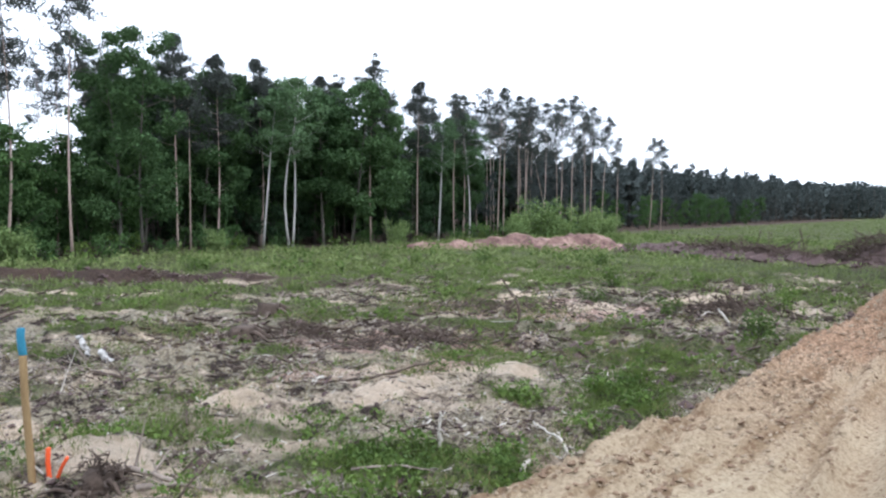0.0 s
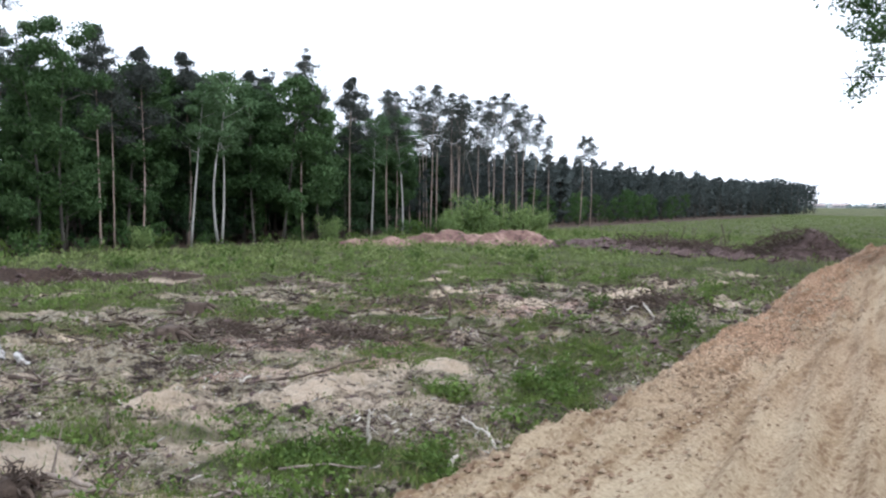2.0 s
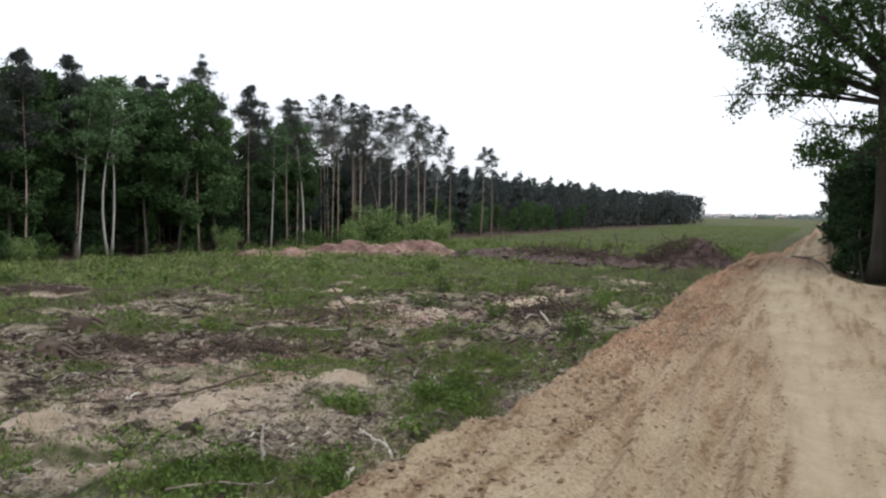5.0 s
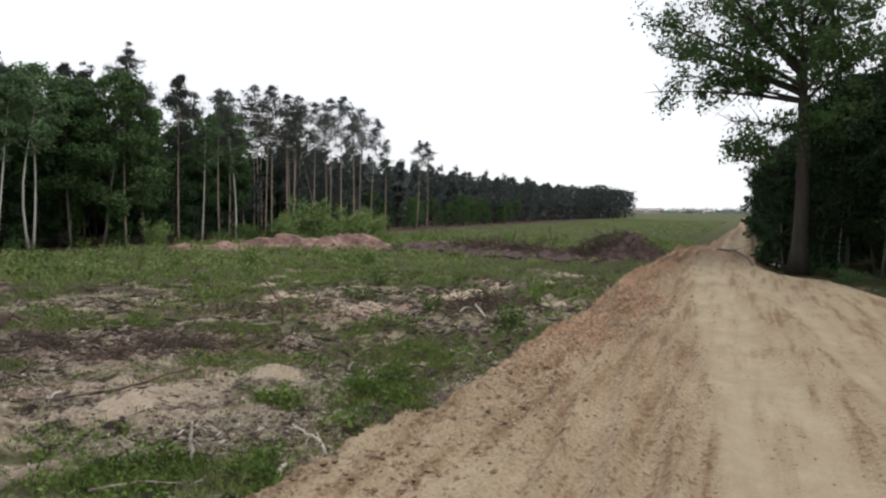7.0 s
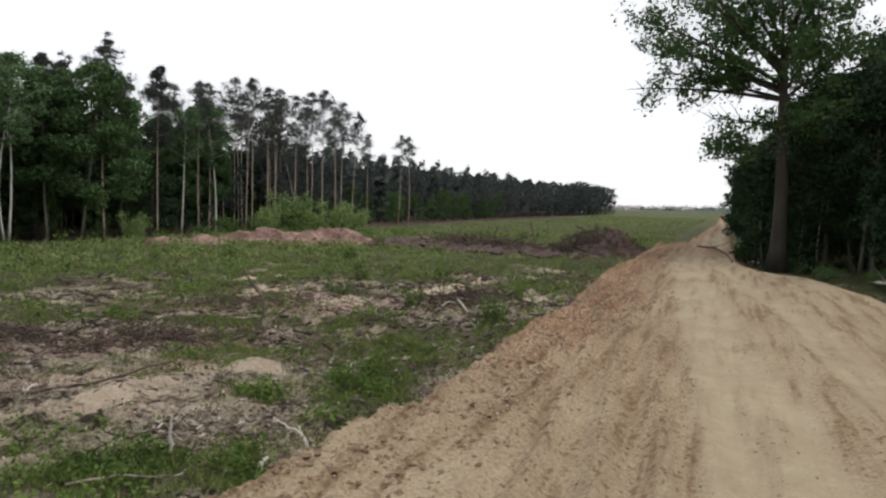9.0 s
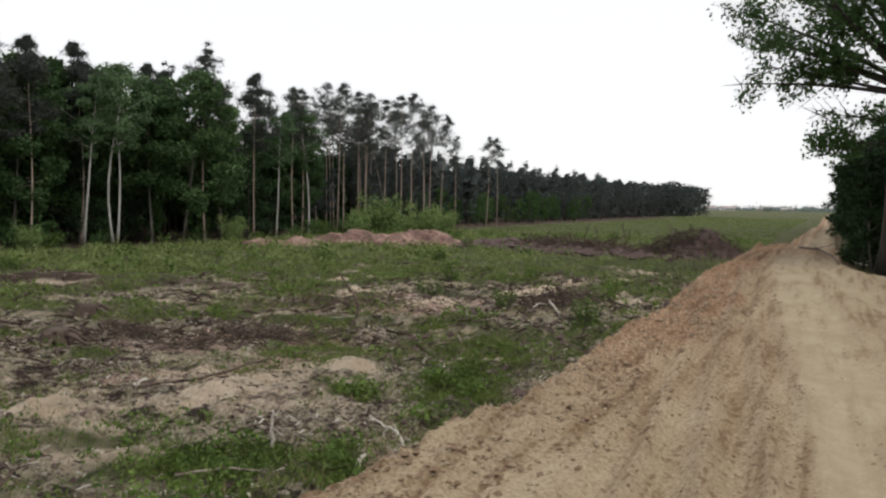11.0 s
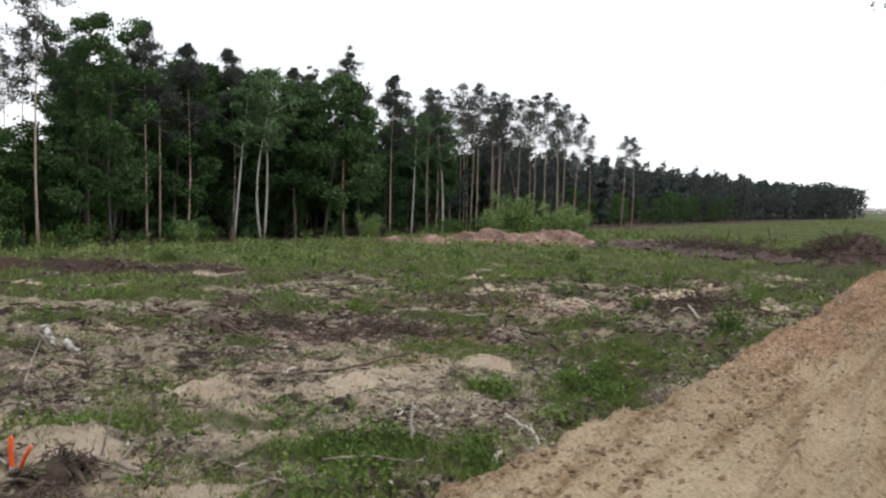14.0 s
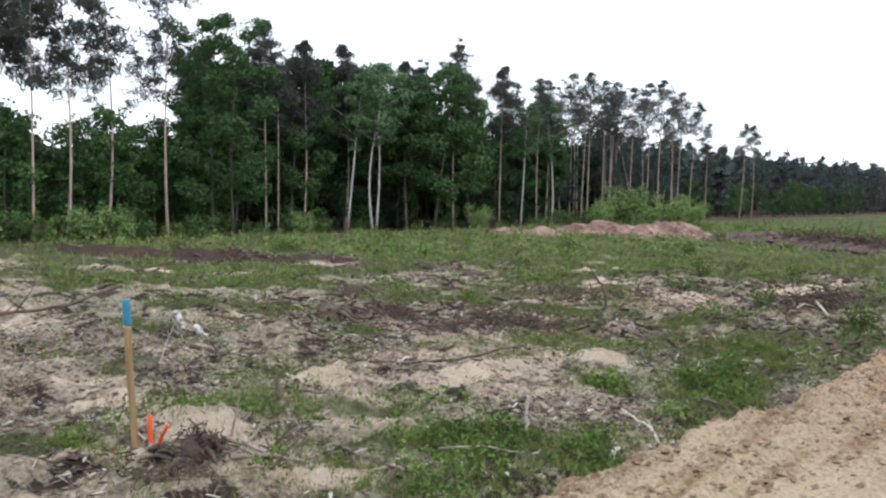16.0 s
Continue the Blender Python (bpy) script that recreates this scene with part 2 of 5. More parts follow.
def ground_material():
    """Litter, sand, turf and peat by the zones stored on the mesh."""
    m, nt, bsdf = material("clearing_ground")
    zone = nt.nodes.new("ShaderNodeVertexColor")
    zone.layer_name = "zones"
    sep = nt.nodes.new("ShaderNodeSeparateColor")
    nt.links.new(zone.outputs[0], sep.inputs[0])
    fine, mid, wide = noise_tex(nt, 16, 8, 0.7), noise_tex(nt, 3.5, 6, 0.65), noise_tex(nt, 0.5, 4)
    litter = ramp(nt, fine, [(0.3, (0.085, 0.073, 0.053)), (0.45, (0.285, 0.255, 0.185)), (0.56, (0.49, 0.455, 0.345)), (0.7, (0.67, 0.635, 0.5))])
    mott = noise_tex(nt, 1.5, 10, 0.72)
    # humus patches, blackened so that their colour also holds the shade of cracks
    humus_shade = ramp(nt, fine, [(0.35, (0.02, 0.015, 0.013)), (0.65, (0.085, 0.064, 0.056))])
    pale = ramp(nt, fine, [(0.3, (0.35, 0.285, 0.215)), (0.62, (0.7, 0.61, 0.485))])
    litter = mix(nt, ramp(nt, mott, [(0.445, (0.97, 0.97, 0.97)), (0.49, (0, 0, 0))]), litter, humus_shade)
    litter = mix(nt, ramp(nt, mott, [(0.55, (0, 0, 0)), (0.66, (0.8, 0.8, 0.8))]), litter, pale)
    grey = ramp(nt, mid, [(0.35, (0.78, 0.77, 0.75)), (0.65, (1.0, 0.95, 0.9))])
    litter = mix(nt, 1.0, litter, grey, "MULTIPLY")
    sand = ramp(nt, mid, [(0.3, (0.51, 0.4, 0.265)), (0.5, (0.67, 0.555, 0.41)), (0.68, (0.79, 0.69, 0.54))])
    sand = mix(nt, 0.35, sand, ramp(nt, fine, [(0.35, (0.33, 0.25, 0.18)), (0.6, (0.72, 0.61, 0.47))]))
    sand = mix(nt, ramp(nt, mott, [(0.34, (0.6, 0.6, 0.6)), (0.43, (0, 0, 0))]), sand, litter)
    turf = ramp(nt, fine, [(0.34, (0.03, 0.034, 0.017)), (0.5, (0.085, 0.1, 0.04)), (0.66, (0.2, 0.19, 0.105))])
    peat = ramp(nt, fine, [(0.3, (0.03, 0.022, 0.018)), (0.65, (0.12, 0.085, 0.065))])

    def edge(channel, sharp=0.4):
        wob = math_node(nt, "ADD", channel, math_node(nt, "MULTIPLY", math_node(nt, "SUBTRACT", mid, 0.5), 1.1))
        wob = math_node(nt, "ADD", wob, math_node(nt, "MULTIPLY", math_node(nt, "SUBTRACT", fine, 0.5), 0.7))
        r = nt.nodes.new("ShaderNodeMapRange")
        r.inputs[1].default_value, r.inputs[2].default_value = 0.5 - sharp / 2, 0.5 + sharp / 2
        nt.links.new(wob, r.inputs[0])
        return r.outputs[0]

    chips = ramp(nt, noise_tex(nt, 26, 6, 0.75), [(0.32, (0.08, 0.046, 0.038)), (0.46, (0.37, 0.25, 0.2)), (0.57, (0.62, 0.475, 0.385)), (0.7, (0.78, 0.67, 0.56))])
    litter = mix(nt, edge(zone.outputs[1], 0.6), litter, chips)
    col = mix(nt, edge(sep.outputs[0]), litter, sand)
    col = mix(nt, edge(sep.outputs[1], 0.5), col, turf)
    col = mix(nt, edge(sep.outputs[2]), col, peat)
    tint = ramp(nt, wide, [(0.3, (0.85, 0.85, 0.88)), (0.7, (1.08, 1.02, 0.98))])
    nt.links.new(mix(nt, 1.0, col, tint, "MULTIPLY"), bsdf.inputs["Base Color"])
    bsdf.inputs["Roughness"].default_value = 0.95
    bsdf.inputs["Specular IOR Level"].default_value = 0.15
    bump(nt, bsdf, math_node(nt, "ADD", fine, mid), 1.0, 0.13)
    return m


def road_material():
    m, nt, bsdf = material("bulldozed_sand")
    zone = nt.nodes.new("ShaderNodeVertexColor")
    zone.layer_name = "zones"
    sep = nt.nodes.new("ShaderNodeSeparateColor")
    nt.links.new(zone.outputs[0], sep.inputs[0])
    fine, mid, wide = noise_tex(nt, 28, 5, 0.6), noise_tex(nt, 3, 6, 0.6), noise_tex(nt, 0.6, 3)
    rough = ramp(nt, fine, [(0.3, (0.225, 0.174, 0.115)), (0.48, (0.325, 0.262, 0.18)), (0.7, (0.415, 0.35, 0.252))])
    red = ramp(nt, fine, [(0.34, (0.12, 0.076, 0.048)), (0.5, (0.345, 0.215, 0.14)), (0.66, (0.56, 0.385, 0.268))])
    rough = mix(nt, math_node(nt, "MULTIPLY", sep.outputs[1], 0.85), rough, red)
    worn = ramp(nt, mid, [(0.3, (0.33, 0.27, 0.185)), (0.7, (0.435, 0.365, 0.265))])
    worn = mix(nt, 0.2, worn, rough)
    col = mix(nt, sep.outputs[0], rough, worn)
    streak = nt.nodes.new("ShaderNodeMapping")
    streak.inputs["Scale"].default_value = (2.6, 0.2, 1)
    nt.links.new(nt.nodes.new("ShaderNodeTexCoord").outputs["Object"], streak.inputs[0])
    lines = noise_tex(nt, 1.6, 5, 0.6, streak.outputs[0])
    col = mix(nt, math_node(nt, "SUBTRACT", 0.85, math_node(nt, "MULTIPLY", sep.outputs[0], 0.55)), col, ramp(nt, lines, [(0.38, (0.68, 0.6, 0.52)), (0.48, (0.96, 0.93, 0.9)), (0.62, (1.06, 1.06, 1.05))]), "MULTIPLY")
    squash = nt.nodes.new("ShaderNodeMapping")
    squash.inputs["Scale"].default_value = (1.0, 0.8, 1)
    nt.links.new(nt.nodes.new("ShaderNodeTexCoord").outputs["Object"], squash.inputs[0])
    crumbs = noise_tex(nt, 13, 2, 0.45, squash.outputs[0])
    # dark specks along the streaks: shadows of clods, painted into the sand
    clod_shade = math_node(nt, "ADD", crumbs, math_node(nt, "MULTIPLY", math_node(nt, "SUBTRACT", 0.52, lines), 0.75))
    clod_shade = math_node(nt, "SUBTRACT", clod_shade, math_node(nt, "MULTIPLY", sep.outputs[0], 0.1))
    col = mix(nt, ramp(nt, clod_shade, [(0.63, (0, 0, 0)), (0.68, (0.7, 0.7, 0.7))]), col, (0.16, 0.1, 0.06))
    col = mix(nt, 1.0, col, ramp(nt, wide, [(0.3, (0.86, 0.82, 0.77)), (0.7, (1.05, 1.06, 1.03))]), "MULTIPLY")
    nt.links.new(col, bsdf.inputs["Base Color"])
    bsdf.inputs["Roughness"].default_value = 0.95
    bsdf.inputs["Specular IOR Level"].default_value = 0.15
    flat = math_node(nt, "ADD", 0.35, math_node(nt, "MULTIPLY", sep.outputs[1], 0.9))
    bump(nt, bsdf, math_node(nt, "MULTIPLY", flat, math_node(nt, "ADD", fine, math_node(nt, "MULTIPLY", 1.6, noise_tex(nt, 8, 4, 0.55)))), 0.8, 0.05)
    return m


# ---- lie of the land ----
ROAD_Z = 0.6
EDGE_Y = [-40, 4, 6, 8, 10, 12, 15, 18, 19.5, 21.5, 26, 32, 42, 50, 68, 140, 400]
LEFT_X = [-2.35, -2.32, -2.2, -2.0, -2.0, -2.12, -2.05, -1.78, -1.88, -2.3, -2.5, -2.35, -2.3, -2.0, -1.1, 0.2, 0.6]
RIGHT_Y = [-40, 16, 20.4, 24, 27, 28.8, 33, 52, 80, 400]
RIGHT_X = [6.5, 5.6, 4.4, 3.9, 3.3, 2.0, 1.3, 1.3, 1.5, 2.4]

# soft patches: x, y, half-width, half-length, turn in degrees
SAND = [(-6.8, 4.1, 1.0, 0.5, 32), (-7.5, 6.5, 0.6, 0.35, 35), (-6.15, 8.2, 0.95, 0.4, 62), (-5.75, 10.4, 0.8, 0.4, 20), (-6.0, 9.6, 0.7, 0.3, 60), (-4.6, 8.7, 0.55, 0.32, 42),
        (-6.9, 21.4, 1.5, 0.8, 52), (-8.8, 18.6, 1.6, 0.9, 42), (-11.2, 19.2, 1.2, 0.7, 45), (-22, 11.0, 2.2, 0.35, 32), (-19.3, 12.3, 1.2, 0.3, 35), (-5.0, 4.3, 0.9, 0.35, 25), (-9.6, 39.5, 2.2, 0.7, -20), (-5.6, 31.0, 1.6, 0.7, 30), (-13.0, 22.5, 1.2, 0.5, 40), (-4.0, 21.5, 0.8, 0.6, 0)]
TURF = [(-4.35, 6.25, 1.6, 0.7, 38), (-3.5, 6.7, 0.8, 0.7, 15), (-5.0, 9.0, 0.75, 0.55, 30), (-4.6, 12.6, 1.5, 2.4, -15), (-3.5, 10.2, 0.8, 1.7, -5), (-5.6, 14.6, 1.5, 1.2, 35),
        (-11.7, 13.4, 2.3, 1.0, 42), (-17.3, 11.2, 4.2, 1.6, 38), (-14.6, 13.2, 1.6, 1.1, 40), (-20.5, 9.4, 3.0, 1.3, 38), (-9.5, 7.0, 0.45, 0.3, 30), (-12.6, 9.9, 0.7, 0.45, 40), (-10.0, 9.6, 0.6, 0.4, 40), (-12.5, 6.7, 0.9, 0.5, 35), (-10.2, 5.3, 0.7, 0.35, 30),
        (-6.8, 5.6, 0.9, 0.4, 36), (-6.4, 5.9, 0.9, 0.4, 35), (-9.0, 14.4, 1.4, 0.6, 45), (-7.0, 15.4, 1.4, 0.8, 40), (-3.4, 15.6, 0.8, 2.6, -6), (-4.4, 24.5, 1.7, 2.2, 0), (-7.4, 2.9, 0.7, 0.3, 30), (-13.8, 9.0, 1.4, 0.6, 38)]


def blob(x, y, cx, cy, a, b, turn):
    c, s = math.cos(radians(turn)), math.sin(radians(turn))
    u, v = (x - cx) * c + (y - cy) * s, -(x - cx) * s + (y - cy) * c
    return np.sqrt((u / a) ** 2 + (v / b) ** 2)


def beyond(x, y):
    """How far a place lies behind the front of the tall grass."""
    return 1.3 - 0.8 * (x + 21.3) + 0.6 * (y - 20.9)


def zones(x, y):
    """Amounts of sand, turf and peat."""
    wob = 0.9 * (fbm(x * 0.55, y * 0.55, 3) - 0.5) * 2
    sand, turf = np.zeros_like(x), np.zeros_like(x)
    for p in SAND:
        sand = np.maximum(sand, 1 - smooth(0.4, 1.25, blob(x, y, *p) + 0.6 * wob))
    for p in ((-5.45, 9.8, 0.9, 0.22, 20), (-6.85, 4.2, 0.95, 0.36, 32), (-7.55, 6.55, 0.5, 0.28, 35), (-6.0, 7.6, 0.4, 0.25, 50), (-6.15, 8.6, 0.6, 0.22, 65), (-6.4, 22.4, 0.9, 0.4, 55)):
        sand = np.maximum(sand, 1.25 * (1 - smooth(0.4, 1.25, blob(x, y, *p) + 0.4 * wob)))
    for p in TURF:
        turf = np.maximum(turf, 1 - smooth(0.55, 1.35, blob(x, y, *p) + 0.8 * wob))
    for p in ((-4.3, 6.3, 1.45, 0.55, 37), (-3.45, 6.5, 0.7, 0.7, 30), (-4.9, 9.1, 0.5, 0.35, 30), (-5.3, 13.6, 1.3, 0.8, 35), (-10.0, 5.1, 0.5, 0.25, 35), (-11.9, 6.4, 0.5, 0.3, 35), (-10.0, 9.5, 0.5, 0.35, 40), (-12.6, 9.8, 0.6, 0.4, 40), (-11.6, 13.4, 1.6, 0.7, 42), (-16.8, 11.4, 3.0, 1.0, 38)):
        turf = np.maximum(turf, 1.5 * (1 - smooth(0.5, 1.3, blob(x, y, *p) + 0.35 * wob)))
    turf = turf * (1 - 0.4 * smooth(0.5, 0.6, fbm(x * 1.5 + 9, y * 1.5, 23)))
    back = beyond(x, y)
    turf = np.maximum(turf, smooth(-1.5, 1.5, back + 3.0 * wob))
    turf = np.maximum(turf, smooth(24, 30, y + 4 * wob) * 0.85)
    patchy = smooth(0.46, 0.6, fbm(x * 0.4 + 5, y * 0.4, 11))
    turf = np.maximum(turf, patchy * smooth(-16, -6, back))
    specks = smooth(0.6, 0.7, fbm(x * 0.7, y * 0.7, 21))
    sand = np.maximum(sand, specks * 0.55 * (1 - smooth(-2, 4, back)))
    turf = np.maximum(turf * (1 - np.minimum(0.75 * sand, 1)), smooth(70, 110, y))
    ditch = 1 - smooth(0.7, 1.3, blob(x, y, -24.9, 14.0, 6.5, 0.45, 31) + 0.35 * wob)
    strip = 1 - smooth(0.7, 1.4, blob(x, y, -14, 44, 10.0, 3.6, -22) + 0.4 * wob)
    brown = 0.22 * (1 - smooth(0.6, 1.4, blob(x, y, -8.6, 11.4, 2.2, 1.0, 45) + 0.5 * wob)) + 0.6 * (1 - smooth(0.6, 1.4, blob(x, y, -17.2, 17.6, 4.2, 0.8, 40) + 0.5 * wob))
    # forest floor: darker behind the tree edge, through the peat channel
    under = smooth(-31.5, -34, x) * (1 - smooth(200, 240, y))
    chips = np.zeros_like(x)
    for p in ((-10.0, 17.0, 3.6, 2.0, 42), (-8.8, 11.4, 2.2, 1.0, 45), (-7.0, 8.9, 1.6, 0.7, 45), (-6.8, 20.5, 2.2, 1.2, 45)):
        chips = np.maximum(chips, 1 - smooth(0.5, 1.4, blob(x, y, *p) + 0.6 * wob))
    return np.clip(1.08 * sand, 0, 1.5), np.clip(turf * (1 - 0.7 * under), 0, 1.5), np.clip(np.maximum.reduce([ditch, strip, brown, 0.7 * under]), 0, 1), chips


def field_z(x, y):
    x, y = np.asarray(x, float), np.asarray(y, float)
    near = 1 - smooth(30, 80, np.hypot(x, y))
    z = 0.22 * (fbm(x * 0.35, y * 0.35, 31, 3) - 0.5) + near * (0.3 * (fbm(x * 1.2, y * 1.2, 41, 3) - 0.5) + 0.34 * (fbm(x * 3.2, y * 3.2, 51, 4) - 0.5))
    z = z + 0.16 * np.exp(-blob(x, y, -5.4, 10.0, 1.2, 0.6, 20) ** 2) + 0.15 * np.exp(-blob(x, y, -7.55, 6.6, 0.6, 0.4, 30) ** 2)
    z = z + 0.16 * np.exp(-blob(x, y, -6.9, 4.25, 0.8, 0.35, 30) ** 2) + 0.15 * np.exp(-blob(x, y, -5.9, 7.4, 0.5, 0.4, 30) ** 2)
    z = z + 0.15 * np.exp(-blob(x, y, -6.9, 22.3, 1.0, 0.6, 60) ** 2)
    z = z - 0.2 * np.exp(-blob(x, y, -24.5, 13.3, 6.5, 0.5, 31) ** 2) + 0.3 * np.exp(-blob(x, y, -25.0, 14.2, 6.5, 0.45, 31) ** 2)
    return z


LANE_Y = [4, 6.5, 9, 12, 18, 30, 60, 350]
SEAM_X = [0.95, 0.8, 0.6, 0.4, -0.1, -0.9, -0.9, 0.7]
LANE_X = [2.15, 2.0, 1.8, 1.4, 1.1, 0.2, -0.3, 1.1]
TONGUE_X = [2.35, 2.3, 2.3, 2.15, 1.75, 0.5, 0.1, 1.4]
VERGE_X = [3.3, 3.25, 3.2, 3.05, 2.5, 1.1, 0.8, 1.9]


def lanes(y):
    return [np.interp(y, LANE_Y, row) for row in (SEAM_X, LANE_X, TONGUE_X, VERGE_X)]


def road_top(x, y):
    z = ROAD_Z + 0.16 * np.exp(-((y - 42) / 3.5) ** 2) - 0.3 * np.exp(-((y - 58) / 9) ** 2) - 0.1 * smooth(50, 70, y)
    left, right = np.interp(y, EDGE_Y, LEFT_X), np.interp(y, RIGHT_Y, RIGHT_X)
    inner = smooth(0.1, 1.1, x - left)
    z = z - 0.06 * inner + 0.12 * np.exp(-((x - right + 0.35) / 0.35) ** 2) * fbm(x, y, 61)
    seam, lane, tongue, verge = lanes(y)
    for c, depth, wide in ((seam - 1.55, 0.055, 0.1), (seam - 1.1, 0.075, 0.13), (seam - 0.6, 0.075, 0.13), (seam - 0.2, 0.06, 0.11), (seam + 0.35, 0.04, 0.22), (lane - 0.3, 0.05, 0.2), (tongue + 0.4, 0.06, 0.25)):
        c = c + 0.07 * np.sin(y * 0.35 + depth * 90)
        z = z - depth * np.exp(-((x - c) / wide) ** 2) + 0.6 * depth * np.exp(-((np.abs(x - c) - 1.9 * wide) / (0.5 * wide)) ** 2)
    loose = np.maximum(1 - smooth(-0.15, 0.1, x - seam), smooth(0, 0.4, x - verge))
    loose = np.maximum(loose, 0.7 * np.exp(-((x - (lane + tongue) / 2) / 0.2) ** 2))
    lumps = 0.08 + 1.15 * loose * (1 - 0.8 * smooth(0.65, 1.05, x - left))
    near = 1 - smooth(35, 70, y)
    z = z + near * lumps * (0.07 * (1 - np.abs(2 * fbm(x * 6.5, y * 6.5, 73, 3) - 1)) ** 2 - 0.035 + 0.13 * (fbm(x * 2.6, y * 2.6, 71, 3) - 0.5) + 0.16 * (fbm(x * 7, y * 5, 81, 4) - 0.5))
    tread = np.sin(y * 24 + 6 * fbm(x * 2, y * 2, 83)) * smooth(0.75, 0.95, x - left) * (1 - smooth(1.35, 1.6, x - left))
    tread = tread + np.sin(y * 24 + 2 + 6 * fbm(x * 2, y * 2, 84)) * smooth(1.9, 2.0, x - left) * (1 - smooth(2.2, 2.35, x - left))
    z = z + 0.02 * near * tread * smooth(0.35, 0.6, fbm(x * 0.6, y * 0.6, 85))
    return z + 0.05 * (fbm(x * 0.8, y * 0.8, 91, 2) - 0.5)


def sheet(name, xs, ys, height, colour, mat, warp=None):
    X, Y = np.meshgrid(xs, ys)
    if warp is not None:
        X = warp(X, Y)
    Z = height(X, Y)
    nx, ny = len(xs), len(ys)
    me = bpy.data.meshes.new(name)
    i = np.arange((nx - 1) * (ny - 1))
    a = i // (nx - 1) * nx + i % (nx - 1)
    me.from_pydata(np.stack([X, Y, Z], -1).reshape(-1, 3).tolist(), [], np.stack([a, a + 1, a + nx + 1, a + nx], 1).tolist())
    rgb = np.stack(colour(X, Y), -1).astype(np.float32)
    layer = me.color_attributes.new("zones", "FLOAT_COLOR", "POINT")
    layer.data.foreach_set("color", rgb.ravel())
    me.materials.append(mat)
    me.shade_smooth()
    return tagged(new(name, me), kind="structure")


def steps(*spans):
    out = []
    for a, b, d in spans:
        out.append(np.arange(a, b, d))
    return np.concatenate(out)


def under_road(x, y):
    left, right = np.interp(y, EDGE_Y, LEFT_X), np.interp(y, RIGHT_Y, RIGHT_X)
    inside = np.minimum(x - (left - 0.55), (right + 0.5) - x)
    return field_z(x, y) - 0.5 * smooth(0.0, 0.5, inside) * (1 - smooth(330, 360, y))


gx = np.concatenate([[-4000, -2000, -1000, -500, -300, -200, -130, -90, -70], steps((-60, -36, 1.2), (-36, -16, 0.4), (-16, -8.5, 0.14), (-8.5, -1.2, 0.075), (-1.2, 6, 0.6), (6, 40, 2.0)), [50, 70, 100, 160, 300, 600, 1200, 2500, 4000]])
gy = np.concatenate([[-3000, -1000, -300, -100, -40, -20], steps((-10, 1.5, 0.8), (1.5, 9, 0.075), (9, 18, 0.13), (18, 34, 0.28), (34, 70, 0.7), (70, 160, 3), (160, 400, 12)), [420, 500, 650, 900, 1300, 2000, 3000, 4500]])
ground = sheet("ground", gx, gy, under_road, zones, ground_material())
tagged(ground, "cleared forest ground with sand, grass and wood litter", "ground")


def road_z(x, y):
    left, right = np.interp(y, EDGE_Y, LEFT_X), np.interp(y, RIGHT_Y, RIGHT_X)
    wob = 0.26 * (fbm(y * 0.9, y * 0 + 3, 95, 4) - 0.5) + 0.12 * (fbm(x * 3, y * 3, 96) - 0.5)
    out = np.maximum(np.maximum(left + wob - x, x - right + wob), 0)
    return np.maximum(road_top(x, y) - 0.75 * out - 0.12 * smooth(0, 0.15, out), -0.45)


def road_zone(x, y):
    """Amounts of worn lane and of reddish crumbled bank."""
    left = np.interp(y, EDGE_Y, LEFT_X)
    seam, lane, tongue, verge = lanes(y)
    w = x + 0.25 * (fbm(x * 1.2, y * 0.5, 97) - 0.5)
    one = smooth(-0.05, 0.1, w - seam) * (1 - smooth(-0.25, 0.1, w - lane))
    two = smooth(-0.1, 0.25, w - tongue) * (1 - smooth(-0.35, 0.2, w - verge))
    worn = np.maximum(one, two)
    worn = worn * (1 - 0.75 * np.exp(-((y - 42) / 5) ** 2)) * (0.8 + 0.5 * (fbm(x * 1.4, y * 0.2, 98) - 0.4))
    red = (1 - smooth(0.75, 1.25, x - left + 0.7 * (fbm(x, y * 0.7, 99) - 0.5))) * (0.08 + 0.92 * smooth(6, 14, y))
    red = np.maximum(red, 0.32 * (1 - smooth(-0.5, 0.3, w - seam)) * smooth(5, 11, y))
    red = np.maximum(red, 0.8 * np.exp(-((y - 41) / 5) ** 2))
    return np.clip(worn, 0, 1), np.clip(red, 0, 1), np.zeros_like(x), np.ones_like(x)


def road_warp(u, y):
    left, right = np.interp(y, EDGE_Y, LEFT_X) - 1.6, np.interp(y, RIGHT_Y, RIGHT_X) + 1.6
    return left + u * (right - left)


road = sheet("road", np.concatenate([np.linspace(0, 0.55, 100), np.linspace(0.555, 1, 40)]), np.concatenate([steps((-12, 2.5, 0.8), (2.5, 12, 0.06), (12, 30, 0.14), (30, 60, 0.5), (60, 140, 2), (140, 350, 10)), [350.0]]), road_z, road_zone, road_material(), road_warp)
tagged(road, "freshly bulldozed raised sand road with tyre ruts", "road")


def lie(x, y):
    """Height of whatever surface lies at a place."""
    x, y = np.asarray(x, float), np.asarray(y, float)
    return np.maximum(under_road(x, y), np.where((x > -4.6) & (x < 8) & (y < 350), road_z(x, y), -1))


# ---- trees ----
def bend(h, seed, sway=0.25, n=9):
    g = np.random.default_rng(seed)
    t = np.linspace(0, 1, n)
    a, b, c, d = g.normal(size=4) * sway
    return np.stack([a * t * t + 0.35 * b * np.sin(t * 5), c * t * t + 0.35 * d * np.sin(t * 4.3), h * t], 1), t


